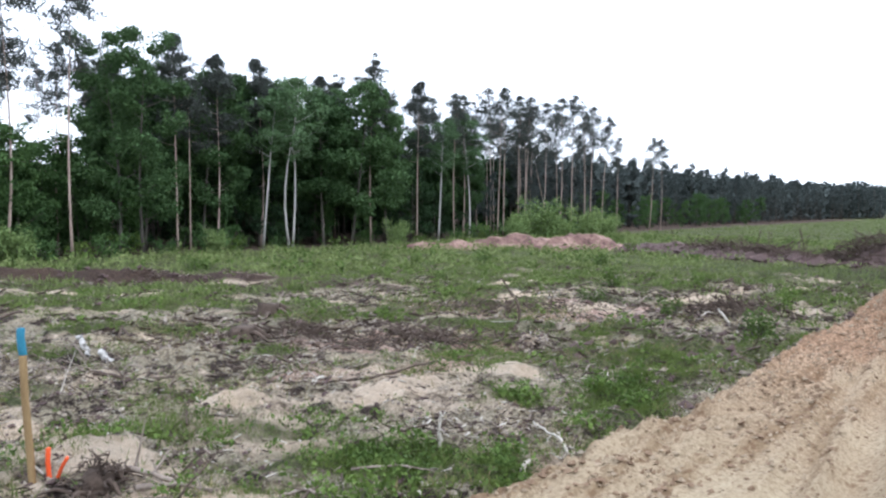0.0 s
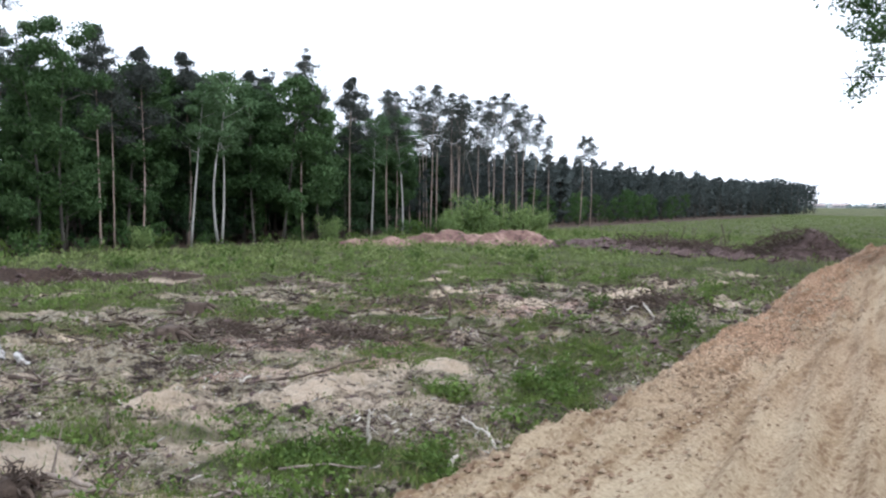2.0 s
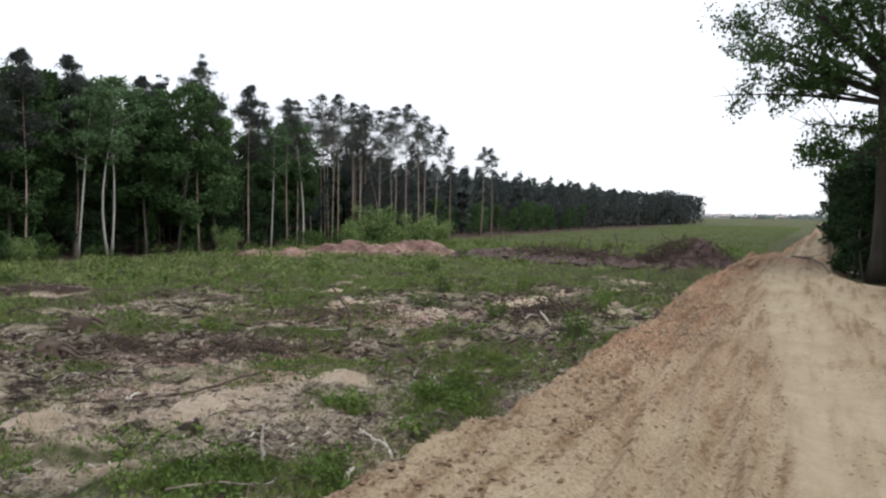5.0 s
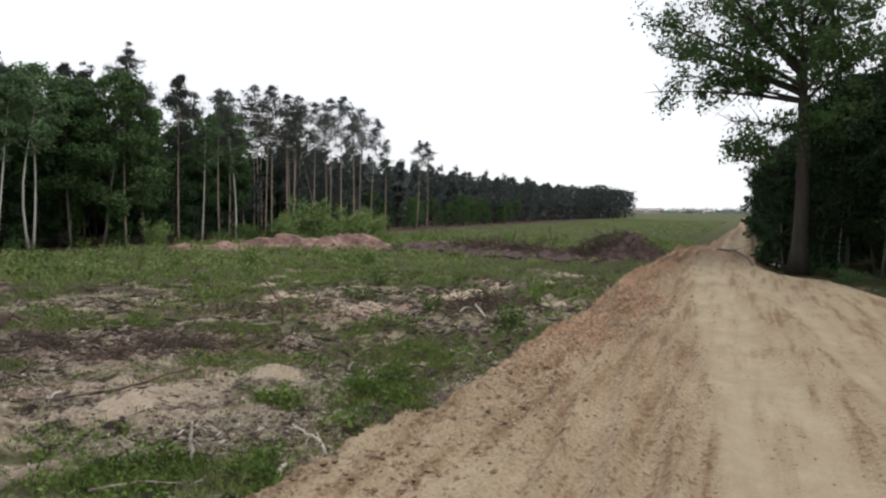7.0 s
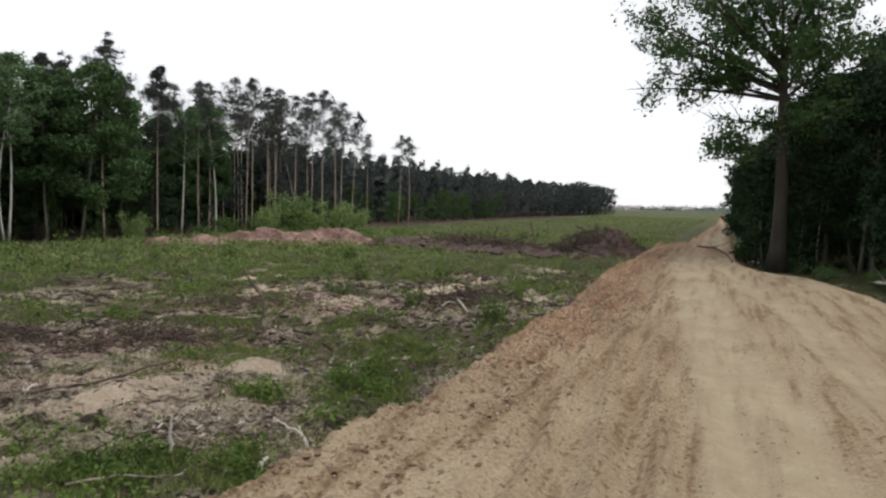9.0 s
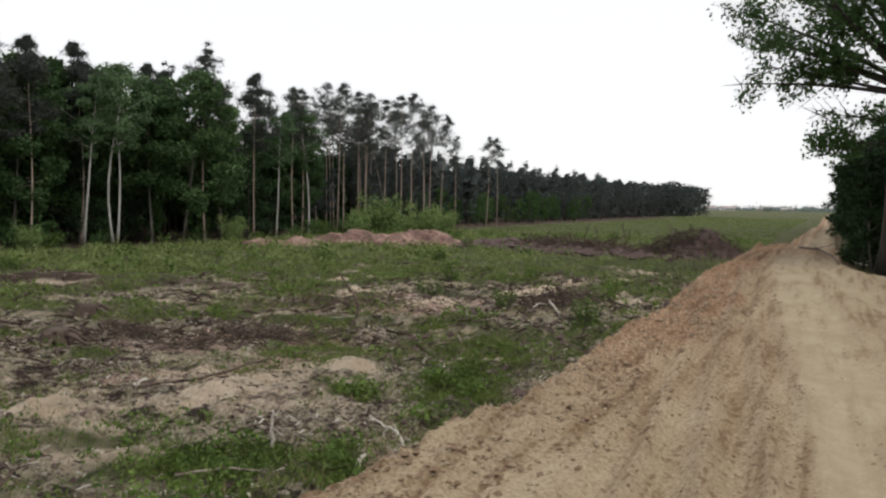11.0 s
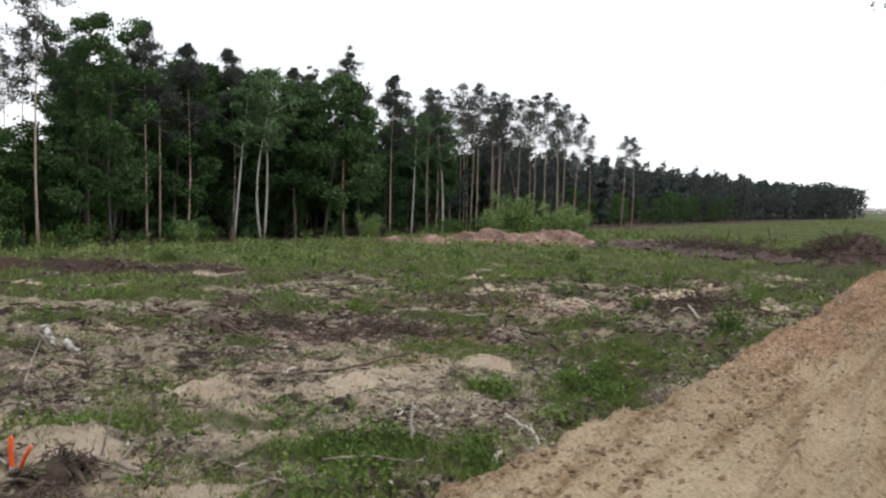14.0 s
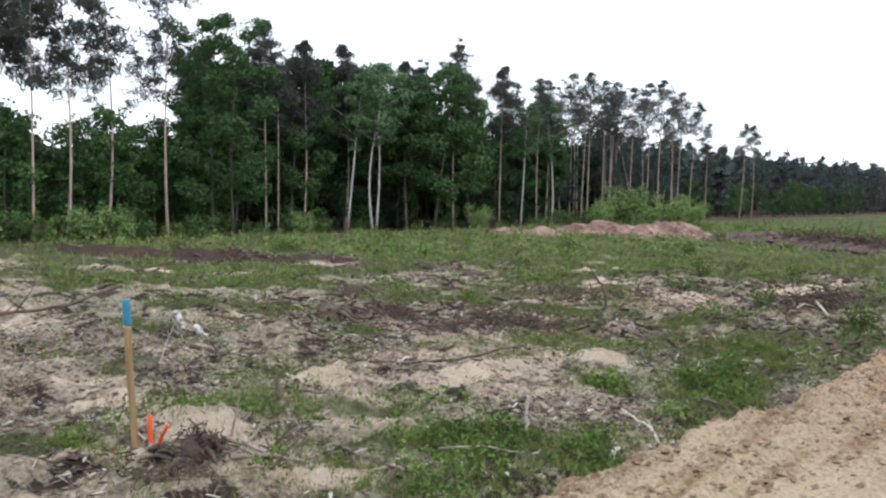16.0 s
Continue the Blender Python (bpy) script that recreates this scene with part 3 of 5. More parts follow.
def limb(g, geo, start, way, length, r, lift=0.3, n=4, sides=4):
    t = np.linspace(0, 1, n)
    side = np.cross(way, (0, 0, 1.0)) * g.normal() * 0.18
    pts = start + t[:, None] * way * length + (t ** 2)[:, None] * (np.array([0, 0, lift * length]) + side * length)
    geo.tube(pts, r * (1 - 0.8 * t), sides, cap=False)
    return pts


def make_tree(name, label, category, trunk_geo, trunk_mat, crown_geo, crown_mat, crown_name="crown"):
    root = tagged(new(name), label, category)
    part("trunk", trunk_geo, trunk_mat, root)
    part(crown_name, crown_geo, crown_mat, root, soft=False)
    return root


def pine(h, bare, seed, girth=0.058, spread=1.35, clumps=80, sprays=42, needle=0.32, needles=NEEDLES, bark=PINE_BARK):
    g = np.random.default_rng(seed)
    pts, t = bend(h, seed, 0.22)
    trunk, crown = Geo(), Geo()
    trunk.tube(pts, girth * (1 - 0.82 * t) * (1 + 0.35 * np.exp(-t * 18)), 8)
    tips = []
    for k in range(17):
        q = min(1.0, (k + g.uniform(0, 0.9)) / 17)
        f = bare + (1 - bare) * q ** 0.9
        p = np.array([np.interp(f, t, pts[:, j]) for j in range(3)])
        a = g.uniform(0, 6.28)
        reach = spread * float(np.interp(q, [0, 0.2, 0.55, 1], [0.75, 1.15, 0.72, 0.14])) * g.uniform(0.3, 1.35)
        way = np.array([math.cos(a), math.sin(a), g.uniform(0.0, 0.45)])
        line = limb(g, trunk, p, way, reach, girth * 0.28, 0.2)
        tips += [line[-1], line[-1] + g.normal(size=3) * np.array([0.25, 0.25, 0.1]), line[-2]]
    for k in range(5):
        f = bare * g.uniform(0.55, 0.95)
        p = np.array([np.interp(f, t, pts[:, j]) for j in range(3)])
        a = g.uniform(0, 6.28)
        limb(g, trunk, p, np.array([math.cos(a), math.sin(a), 0.0]), g.uniform(0.3, 0.8), girth * 0.14, -0.1, sides=4)
    tips.append(pts[-1])
    tips = np.array(tips)
    centers = np.concatenate([tips, tips[g.integers(0, len(tips), max(clumps - len(tips), 4))] + g.normal(size=(max(clumps - len(tips), 4), 3)) * 0.25])
    slim = np.clip((h + 0.2 - centers[:, 2]) / (0.1 * h), 0.5, 1.0)[:, None, None]
    all_c = (centers[:, None] + g.normal(size=(len(centers), sprays, 3)) * np.array([0.24, 0.24, 0.13]) * slim).reshape(-1, 3)
    crown.quads(leaf_faces(all_c, needle, 0.17, seed))
    return make_tree("pine_tree", "tall pine with bare reddish trunk at the forest edge", "pine tree", trunk, bark, crown, needles)


def leafy(h, low, seed, girth=0.068, spread=1.5, clumps=110, per=24, leaf=0.19, bark=GREY_BARK, leaves=LEAVES, name="broadleaf_tree", label="leafy deciduous tree with dense green crown at the forest edge", fork=False):
    g = np.random.default_rng(seed)
    pts, t = bend(h * 0.93, seed, 0.42)
    trunk, crown = Geo(), Geo()
    trunk.tube(pts, girth * (1 - 0.85 * t) * (1 + 0.3 * np.exp(-t * 18)), 8)
    if fork:
        p = pts[4]
        limb(g, trunk, p, np.array([0.16, -0.12, 1.0]), h * 0.42, girth * 0.55, 0.05, 6, 6)
    lobes, sizes = [], []
    for k in range(18):
        f = low + (0.98 - low) * (k + 0.5) / 18
        p = np.array([np.interp(f, t, pts[:, j]) for j in range(3)])
        a = k * 2.4 + g.uniform(-0.5, 0.5)
        q = (f - low) / (1 - low)
        reach = spread * (0.5 + 1.9 * q * (1 - q) - 0.38 * q) * g.uniform(0.5, 1.15)
        line = limb(g, trunk, p, np.array([math.cos(a), math.sin(a), 0.35]), reach, girth * 0.3, 0.35)
        lobes += [line[-1], line[-2] + g.normal(size=3) * 0.2]
        sizes += [spread * g.uniform(0.24, 0.4) * (1 - 0.3 * q), spread * g.uniform(0.18, 0.32)]
    # foliage gathers towards the outside of each lobe, thinned in drifts
    n = int(clumps * per * 2.3 / len(lobes))
    way = g.normal(size=(len(lobes), n, 3))
    way /= np.linalg.norm(way, axis=2)[:, :, None]
    way *= (g.uniform(0, 1, (len(lobes), n)) ** 0.3 * (1 + 0.18 * g.normal(size=(len(lobes), n))))[:, :, None] * np.array(sizes)[:, None, None] * np.array([1, 1, 0.72])
    all_c = (np.array(lobes)[:, None] + way).reshape(-1, 3)
    all_c = all_c[vnoise(all_c[:, 0] * 2.6 + all_c[:, 1] * 1.9, all_c[:, 2] * 3.0 + all_c[:, 1], seed) > 0.3]
    crown.quads(leaf_faces(all_c, leaf * 0.85, 0.6, seed, 0.3))
    return make_tree(name, label, "tree", trunk, bark, crown, leaves)


def bush(h, wide, seed, count=1700, leaf=0.12, leaves=BUSH_LEAVES, name="bush", label="light green leafy bush in the grass", stems=7):
    g = np.random.default_rng(seed)
    root = tagged(new(name), label, "bush")
    crown = Geo()
    tips = []
    for k in range(stems):
        wood = Geo()
        a = k * 2.4 + g.uniform(-0.5, 0.5)
        lean = g.uniform(0.1, 0.8)
        way = np.array([math.cos(a) * lean * wide / h, math.sin(a) * lean * wide / h, 1.0])
        line = limb(g, wood, np.array([0.05 * math.cos(a), 0.05 * math.sin(a), -0.03]), way, h * g.uniform(0.6, 0.95), 0.02 * h ** 0.5, -0.08, 6, 5)
        part("stem", wood, GREY_BARK, root)
        tips += list(line[1:])
    tips = np.array(tips)
    centers = tips[g.integers(0, len(tips), count // 22)] + g.normal(size=(count // 22, 3)) * np.array([wide, wide, h * 0.6]) * 0.14
    all_c = (centers[:, None] + g.normal(size=(len(centers), 22, 3)) * 0.1 * h ** 0.6).reshape(-1, 3)
    all_c[:, 2] = np.abs(all_c[:, 2]) + 0.02
    crown.quads(leaf_faces(all_c, leaf, 0.5, seed))
    part("foliage", crown, leaves, root, soft=False)
    return root


used = set()


def plant(proto, x, y, size=1.0, turn=0.0, lean=(0, 0), tall=1.0, label="", group=""):
    """Places a thing built at the origin: itself first, copies after."""
    first = proto not in used
    old = Vector((1, 1, 1)) if first else proto.scale
    m = Matrix.LocRotScale((x, y, float(lie(x, y)) - 0.04), Euler((radians(lean[0]), radians(lean[1]), turn)), (size / old[0], size / old[1], size * tall / old[2]))
    if first:
        used.add(proto)
        ob, proto.matrix_basis = proto, m
    else:
        ob = copy_thing(proto, m)
    return tagged(ob, label, group=group)


PINES = [pine(11.5, 0.54, 101, clumps=100), pine(11.5, 0.5, 102, spread=1.5, clumps=110), pine(11.5, 0.58, 103, spread=1.2, clumps=90), pine(11.5, 0.52, 104, clumps=100)]
EDGE_PINES = [pine(11.5, 0.56, s, girth=0.052, spread=1.25, clumps=70, sprays=20) for s in (131, 132, 133)]
THIN_PINES = [pine(11.5, 0.66, 111, girth=0.058, spread=0.8, clumps=44, sprays=26), pine(11.5, 0.74, 112, girth=0.052, spread=0.75, clumps=40, sprays=24)]
WOOD_PINES = [pine(9.2, 0.3, s, girth=0.06, clumps=90, sprays=14, needle=0.5, spread=1.6, needles=HAZED_NEEDLES, bark=GREY_BARK) for s in (121, 122, 123)]
LEAFY = [leafy(9.8, 0.14, 201, spread=2.1, clumps=150, per=46, leaf=0.145), leafy(9.8, 0.2, 202, spread=2.1, clumps=210, per=26, leaf=0.2), leafy(9.8, 0.26, 203, spread=1.9, clumps=200, per=26, leaf=0.2), leafy(9.8, 0.16, 204, spread=2.2, clumps=220, per=26, leaf=0.2)]
BIRCHES = [leafy(9.6, 0.55, s, 0.06, 1.6, 90, 24, 0.16, BIRCH_BARK, BIRCH_LEAVES, "birch_tree", "slender birch with pale trunk at the forest edge", f) for s, f in ((301, False), (302, True), (303, False))]
# roadside trees: the wood's shade is put into their leaf colour
SHADED_TREES = [leafy(9.8, 0.1, 211, spread=2.2, clumps=150, leaves=SHADED_LEAVES, name="hornbeam_tree", label="leafy tree with shade-darkened leaves at the edge of the roadside wood"), leafy(5.6, 0.03, 212, spread=1.7, clumps=100, girth=0.06, leaves=SHADED_LEAVES, name="hornbeam_tree", label="young tree with low shade-darkened foliage beside the road"), leafy(10.5, 0.42, 213, spread=2.9, clumps=210, girth=0.1, leaves=SHADED_LEAVES, name="hornbeam_tree", label="tall tree in shade-darkened leaves, shading the edge of the roadside wood")]
# the third young tree has shade put into its leaf colour
UNDER = [leafy(4.6, 0.08, 401, 0.05, 1.4, 90, 24, 0.16, leaves=HAZEL_LEAVES, name="young_tree", label="green young hazel in the forest understorey"), leafy(5.2, 0.05, 402, 0.05, 1.6, 94, 24, 0.16, leaves=HAZEL_LEAVES, name="young_tree", label="green young hazel in the forest understorey"), leafy(5.0, 0.05, 403, 0.05, 1.6, 94, 24, 0.16, leaves=SHADED_LEAVES, name="young_tree", label="young tree with shade-darkened leaves at the forest edge")]
BUSHES = [bush(2.4, 1.8, 501, 3000, 0.14), bush(1.8, 1.6, 502, 2600, 0.14)]
LOW_BUSHES = [bush(0.7, 0.5, 511, 500, 0.07, WEED_LEAVES, "sapling", "small green sapling on the cleared ground", 5), bush(0.5, 0.5, 512, 400, 0.07, WEED_LEAVES, "sapling", "small green sapling on the cleared ground", 5)]
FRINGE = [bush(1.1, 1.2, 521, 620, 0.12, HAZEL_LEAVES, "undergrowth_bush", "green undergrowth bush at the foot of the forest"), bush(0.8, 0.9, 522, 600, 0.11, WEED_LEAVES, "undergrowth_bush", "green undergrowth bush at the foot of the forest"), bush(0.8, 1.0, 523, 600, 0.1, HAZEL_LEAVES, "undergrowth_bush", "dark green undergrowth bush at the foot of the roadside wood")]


def rnd(a, b):
    return float(rng.uniform(a, b))


# the front row along the clearing: place along the edge, height, kind
for y, h, kind in ((8.5, 11.5, "P"), (10.4, 11.8, "P"), (12.0, 11.6, "P"), (13.4, 12.6, "P"), (15.2, 13.2, "P"), (17.7, 12.4, "T"), (20.2, 10.8, "L"),
                   (21.2, 10.6, "L"), (23.1, 10.7, "P"), (23.8, 9.2, "T"), (25.6, 10.0, "P"), (28.7, 9.8, "B"), (30.3, 10.6, "B"), (30.9, 10.4, "F"),
                   (33.2, 10.2, "L"), (35.2, 11.0, "L"), (37.1, 11.4, "P"), (39.0, 10.6, "L"), (41.6, 10.8, "P"), (44.3, 9.6, "B"), (45.9, 10.2, "T"),
                   (47.8, 10.4, "B"), (51.3, 11.2, "P"), (52.6, 11.8, "P"), (56.0, 11.4, "P"), (58.4, 11.2, "P"), (61.9, 12.0, "P"), (64.0, 12.4, "T"),
                   (66.0, 11.8, "P"), (68.0, 12.0, "P"), (70.5, 11.0, "T"), (73.8, 9.4, "T"), (82.0, 10.0, "T"), (84.5, 10.0, "T")):
    kinds = {"P": PINES if y < 48 else EDGE_PINES, "T": THIN_PINES, "L": LEAFY, "B": BIRCHES[::2], "F": BIRCHES[1:2]}[kind]
    proto = kinds[0] if kind == "L" and y < 22 else kinds[-1 - int(rng.integers(min(3, len(kinds))))]
    base = {"P": 11.5, "T": 11.5, "L": 9.8, "B": 9.6, "F": 9.6}[kind]
    plant(proto, -33 - rnd(0, 0.6), y, h / base * (1.08 if kind in "LBF" else 1.0), rnd(0, 6.28), (rnd(-1.5, 1.5), rnd(-1.5, 1.5)), (0.96 if y < 22 else 0.88) if kind in "LBF" else 1.0, group="forest edge trees")
plant(THIN_PINES[1], -32.3, 58.0, 0.72, 0.0, (19, 0), label="leaning bare pine trunk among upright pines", group="forest edge trees")

# rows behind
for n in range(150):
    y, depth = rnd(3, 72), rnd(1.2, 13)
    x = -33.5 - depth
    mixed = rnd(0, 1)
    if y * 33.5 / -x < 19.3:
        proto, s = (THIN_PINES[n % 2], rnd(0.75, 0.95)) if mixed < 0.22 else (UNDER[n % 2], rnd(0.6, 0.8))
    elif y < 50:
        proto, s = (LEAFY[1 + n % 3], rnd(0.95, 1.15)) if mixed < 0.78 else (PINES[n % 4], rnd(0.8, 0.98)) if mixed < 0.86 or y > 25 else (UNDER[n % 2], rnd(0.9, 1.3))
    else:
        if mixed < 0.35:
            continue
        proto, s = WOOD_PINES[n % 3], rnd(0.5, 0.62)
    if 35 < y * 33.5 / -x < 50 and proto in LEAFY:
        s = 0.84 * s
    plant(proto, x, y, s, rnd(0, 6.28), tall=0.96 if proto in LEAFY else 1.0, group="forest trees")
for n in range(16):
    plant(EDGE_PINES[n % 3], -33.6 - rnd(0, 6), 48 + 22 * n / 16 + rnd(-0.4, 0.4), rnd(0.92, 1.05), rnd(0, 6.28), group="forest edge trees")
for n in range(60):
    if 23 < 4 + 46 * n / 60 < 50 and n % 2:
        continue
    plant(UNDER[n % 2 if n < 24 or n % 4 == 0 else 2], -34.2 - rnd(0, 3), 4 + 46 * n / 60 + rnd(-0.5, 0.5), rnd(1.0, 1.2) if n < 22 else rnd(0.75, 1.1), rnd(0, 6.28), group="forest understorey")
for n in range(46):
    if 27 < 6 + 60 * n / 46 < 46 and n % 3:
        continue
    plant(FRINGE[n % 2], -32.6 - rnd(0, 1.2), 6 + 60 * n / 46 + rnd(-0.6, 0.6), rnd(0.6, 1.6), rnd(0, 6.28), group="undergrowth")
# the wood farther on
for n in range(150):
    f = (n / 150) ** 1.5
    y = 68 + 214 * f + rnd(-2, 1)
    plant(WOOD_PINES[n % 3], -41 + 7 * f - rnd(0, 4 + 6 * f), y, rnd(0.78, 0.95), rnd(0, 6.28), group="far pine wood")
for n in range(22):
    plant(UNDER[n % 2], -36.5 - rnd(0, 3), 70 + n * 3.2, rnd(0.6, 0.95), rnd(0, 6.28), group="forest understorey")

# ---- dark depth of the woods, mostly in shade-darkened leaves: many joined far trunks and crowns ----
def deep_wood(name, x0, x1, y0, y1, h, trees, seed, label, leaves=SHADED_LEAVES):
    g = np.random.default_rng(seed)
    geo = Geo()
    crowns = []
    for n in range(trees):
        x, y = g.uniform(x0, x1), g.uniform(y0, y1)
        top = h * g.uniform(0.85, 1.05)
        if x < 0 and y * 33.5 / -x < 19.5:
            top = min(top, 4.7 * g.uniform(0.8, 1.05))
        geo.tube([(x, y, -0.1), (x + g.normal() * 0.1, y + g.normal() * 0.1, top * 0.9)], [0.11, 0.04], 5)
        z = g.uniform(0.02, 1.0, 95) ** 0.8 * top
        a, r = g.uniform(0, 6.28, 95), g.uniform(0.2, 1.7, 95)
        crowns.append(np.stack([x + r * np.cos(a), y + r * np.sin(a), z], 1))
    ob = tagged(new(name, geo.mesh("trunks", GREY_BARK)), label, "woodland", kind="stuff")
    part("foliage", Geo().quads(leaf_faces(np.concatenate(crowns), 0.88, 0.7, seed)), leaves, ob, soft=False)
    return ob


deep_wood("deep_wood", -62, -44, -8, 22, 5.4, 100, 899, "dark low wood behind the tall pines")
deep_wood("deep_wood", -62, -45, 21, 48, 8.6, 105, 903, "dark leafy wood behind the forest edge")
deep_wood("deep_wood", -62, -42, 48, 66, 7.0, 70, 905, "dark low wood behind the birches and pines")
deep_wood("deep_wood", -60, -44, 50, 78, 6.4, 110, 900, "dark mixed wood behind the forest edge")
deep_wood("deep_wood", -62, -41, 72, 262, 7.8, 430, 901, "dark pine wood behind the far edge", HAZED_NEEDLES)
deep_wood("deep_wood", -62, -36, 222, 283, 9.4, 150, 904, "dark pine wood at its far corner", HAZED_NEEDLES)
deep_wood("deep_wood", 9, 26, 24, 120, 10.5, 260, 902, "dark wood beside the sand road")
# out of view: the roadside wood is carried on here to block sky light
deep_wood("deep_wood", 15, 30, -14, 26, 11.0, 150, 906, "unseen wood alongside the near road, added to block sky light")

# ---- beside the road: the oak and its wood ----
def oak(seed):
    g = np.random.default_rng(seed)
    wood, crown = Geo(), Geo()
    t = np.linspace(0, 1, 9)
    pts = np.stack([0.06 * np.sin(t * 5), 0.2 * t, 9.0 * t], 1)
    wood.tube(pts, 0.34 * (1 - 0.6 * t) * (1 + 0.5 * np.exp(-t * 14)), 12)
    tips = []
    # limbs: place on the trunk, heading, length, rise, upward arch
    spec = [(0.56, 3.3, 2.4, 0.2, -0.1), (0.66, 2.9, 3.0, 0.3, -0.1), (0.62, -0.6, 2.8, 0.5, 0.1), (0.79, 3.2, 5.8, 0.22, -0.12), (0.8, 3.05, 4.6, 0.3, 0.0), (0.82, 3.5, 4.8, 0.4, 0.0), (0.84, 2.8, 6.4, 0.5, -0.06), (0.86, 3.3, 6.6, 0.62, -0.08), (0.82, -1.2, 3.4, 0.7, 0.1), (0.8, 0.4, 3.6, 0.7, 0.1), (0.9, 3.7, 6.0, 0.8, 0.0), (0.92, 2.4, 5.6, 0.9, 0.0), (0.95, 3.1, 6.6, 0.95, -0.05),
            (0.9, 1.2, 3.8, 1.1, 0.1), (0.96, 4.5, 4.2, 1.2, 0.1), (0.98, 3.2, 6.2, 1.6, 0.0), (1.0, 2.7, 5.6, 2.6, 0.0), (1.0, 0.2, 5.0, 1.8, 0.1), (1.0, 5.4, 5.2, 2.8, 0.1), (0.98, 0.9, 4.8, 2.4, 0.1)]
    for f, a, length, rise, arch in spec:
        p = np.array([np.interp(f, t, pts[:, j]) for j in range(3)])
        way = np.array([math.cos(a), math.sin(a), rise])
        way /= np.linalg.norm(way)
        line = limb(g, wood, p, way, length, 0.035 + 0.011 * length, arch, 8, 7)
        for k in range(2, 8):
            for _ in range(4):
                w = way * 0.5 + g.normal(size=3) * np.array([0.75, 0.75, 0.55])
                w /= np.linalg.norm(w)
                twig = limb(g, wood, line[k], w, g.uniform(0.5, 1.5), 0.026, -0.05, 5, 4)
                tips += [twig[-1], twig[-2], twig[2]]
    tips = np.array(tips)
    tips = tips[vnoise(tips[:, 0] * 1.1 + tips[:, 1] * 0.6, tips[:, 2] * 1.2, 45) > 0.33]
    r = g.uniform(0.14, 0.36, len(tips))
    c = (tips[:, None] + np.clip(g.normal(size=(len(tips), 34, 3)), -1.5, 1.5) * r[:, None, None]).reshape(-1, 3)
    crown.quads(leaf_faces(c, 0.15, 0.65, seed))
    return make_tree("oak_tree", "old oak with thick dark trunk beside the sand road", "oak tree", wood, OAK_BARK, crown, OAK_LEAVES)


plant(oak(77), 3.0, 36.0)
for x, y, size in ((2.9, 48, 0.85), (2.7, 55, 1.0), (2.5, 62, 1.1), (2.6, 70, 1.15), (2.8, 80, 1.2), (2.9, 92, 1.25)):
    plant(SHADED_TREES[1], x, y, size * 0.9, y, group="roadside wood")
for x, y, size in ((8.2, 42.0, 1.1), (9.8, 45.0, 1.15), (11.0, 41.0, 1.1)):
    plant(SHADED_TREES[2], x, y, size, y, group="roadside wood")
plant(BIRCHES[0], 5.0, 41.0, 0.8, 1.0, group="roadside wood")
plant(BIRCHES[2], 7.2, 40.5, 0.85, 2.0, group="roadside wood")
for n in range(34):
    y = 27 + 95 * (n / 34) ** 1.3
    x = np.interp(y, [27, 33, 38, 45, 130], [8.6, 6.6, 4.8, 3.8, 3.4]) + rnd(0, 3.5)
    plant(SHADED_TREES[2], x, y, rnd(0.78, 0.92), rnd(0, 6.28), group="roadside wood")
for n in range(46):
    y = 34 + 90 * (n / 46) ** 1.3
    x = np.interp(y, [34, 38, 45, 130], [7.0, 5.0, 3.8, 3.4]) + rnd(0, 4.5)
    plant(SHADED_TREES[n % 2], x, y, rnd(0.82, 1.02) if n % 2 == 0 else rnd(0.8, 1.15), rnd(0, 6.28), group="roadside wood")
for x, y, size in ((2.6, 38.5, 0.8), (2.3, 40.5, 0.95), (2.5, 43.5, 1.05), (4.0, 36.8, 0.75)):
    plant(SHADED_TREES[1], x, y, size, y, group="roadside wood")
for n in range(26):
    y = 29 + 70 * (n / 26) ** 1.2
    x = np.interp(y, [29, 32, 38, 100], [6.0, 4.2, 2.9, 2.7]) + rnd(0, 1.4)
    plant(FRINGE[2], x, y, rnd(0.6, 1.1), rnd(0, 6.28), group="undergrowth")

# ---- heaps ----
def heap(name, label, category, cx, cy, a, b, turn, h, mat, seed, cell=0.16):
    xs, ys = np.arange(-a * 1.3, a * 1.3, cell), np.arange(-b * 1.3, b * 1.3, cell)
    X, Y = np.meshgrid(xs, ys)
    r = np.sqrt((X / a) ** 2 + (Y / b) ** 2) + 0.5 * (fbm(X * 0.5, Y * 0.5, seed) - 0.5)
    Z = h * (1 - smooth(0.25, 1.0, r)) * (0.0 + 1.6 * fbm(X * 0.6, Y * 0.5, seed + 3, 4)) + 0.4 * (fbm(X * 1.6, Y * 1.6, seed + 1) - 0.5) * (r < 1.1)
    Z = Z - 0.3 * smooth(0.9, 1.1, r)
    c, s = math.cos(radians(turn)), math.sin(radians(turn))
    WX, WY = cx + X * c - Y * s, cy + X * s + Y * c
    Z = Z + field_z(WX, WY)
    nx, ny = len(xs), len(ys)
    i = np.arange((nx - 1) * (ny - 1))
    k = i // (nx - 1) * nx + i % (nx - 1)
    geo = Geo().add(np.stack([WX, WY, Z], -1).reshape(-1, 3), np.stack([k, k + 1, k + nx + 1, k + nx], 1).tolist())
    return tagged(part(name, geo, mat), label, category)


heap("soil_mound", "long mound of reddish sandy soil before the forest", "soil mound", -23.3, 42.6, 6.8, 2.0, 37, 0.85, SOIL, 601)
heap("soil_mound", "low reddish mound of dug soil by the forest edge", "soil mound", -27.4, 36.4, 2.8, 1.2, 50, 0.5, SOIL, 602)
heap("peat_bank", "low bank of dark dug peat across the grass", "soil mound", -14.5, 45.2, 10.0, 3.0, -22, 0.45, PEAT, 603)
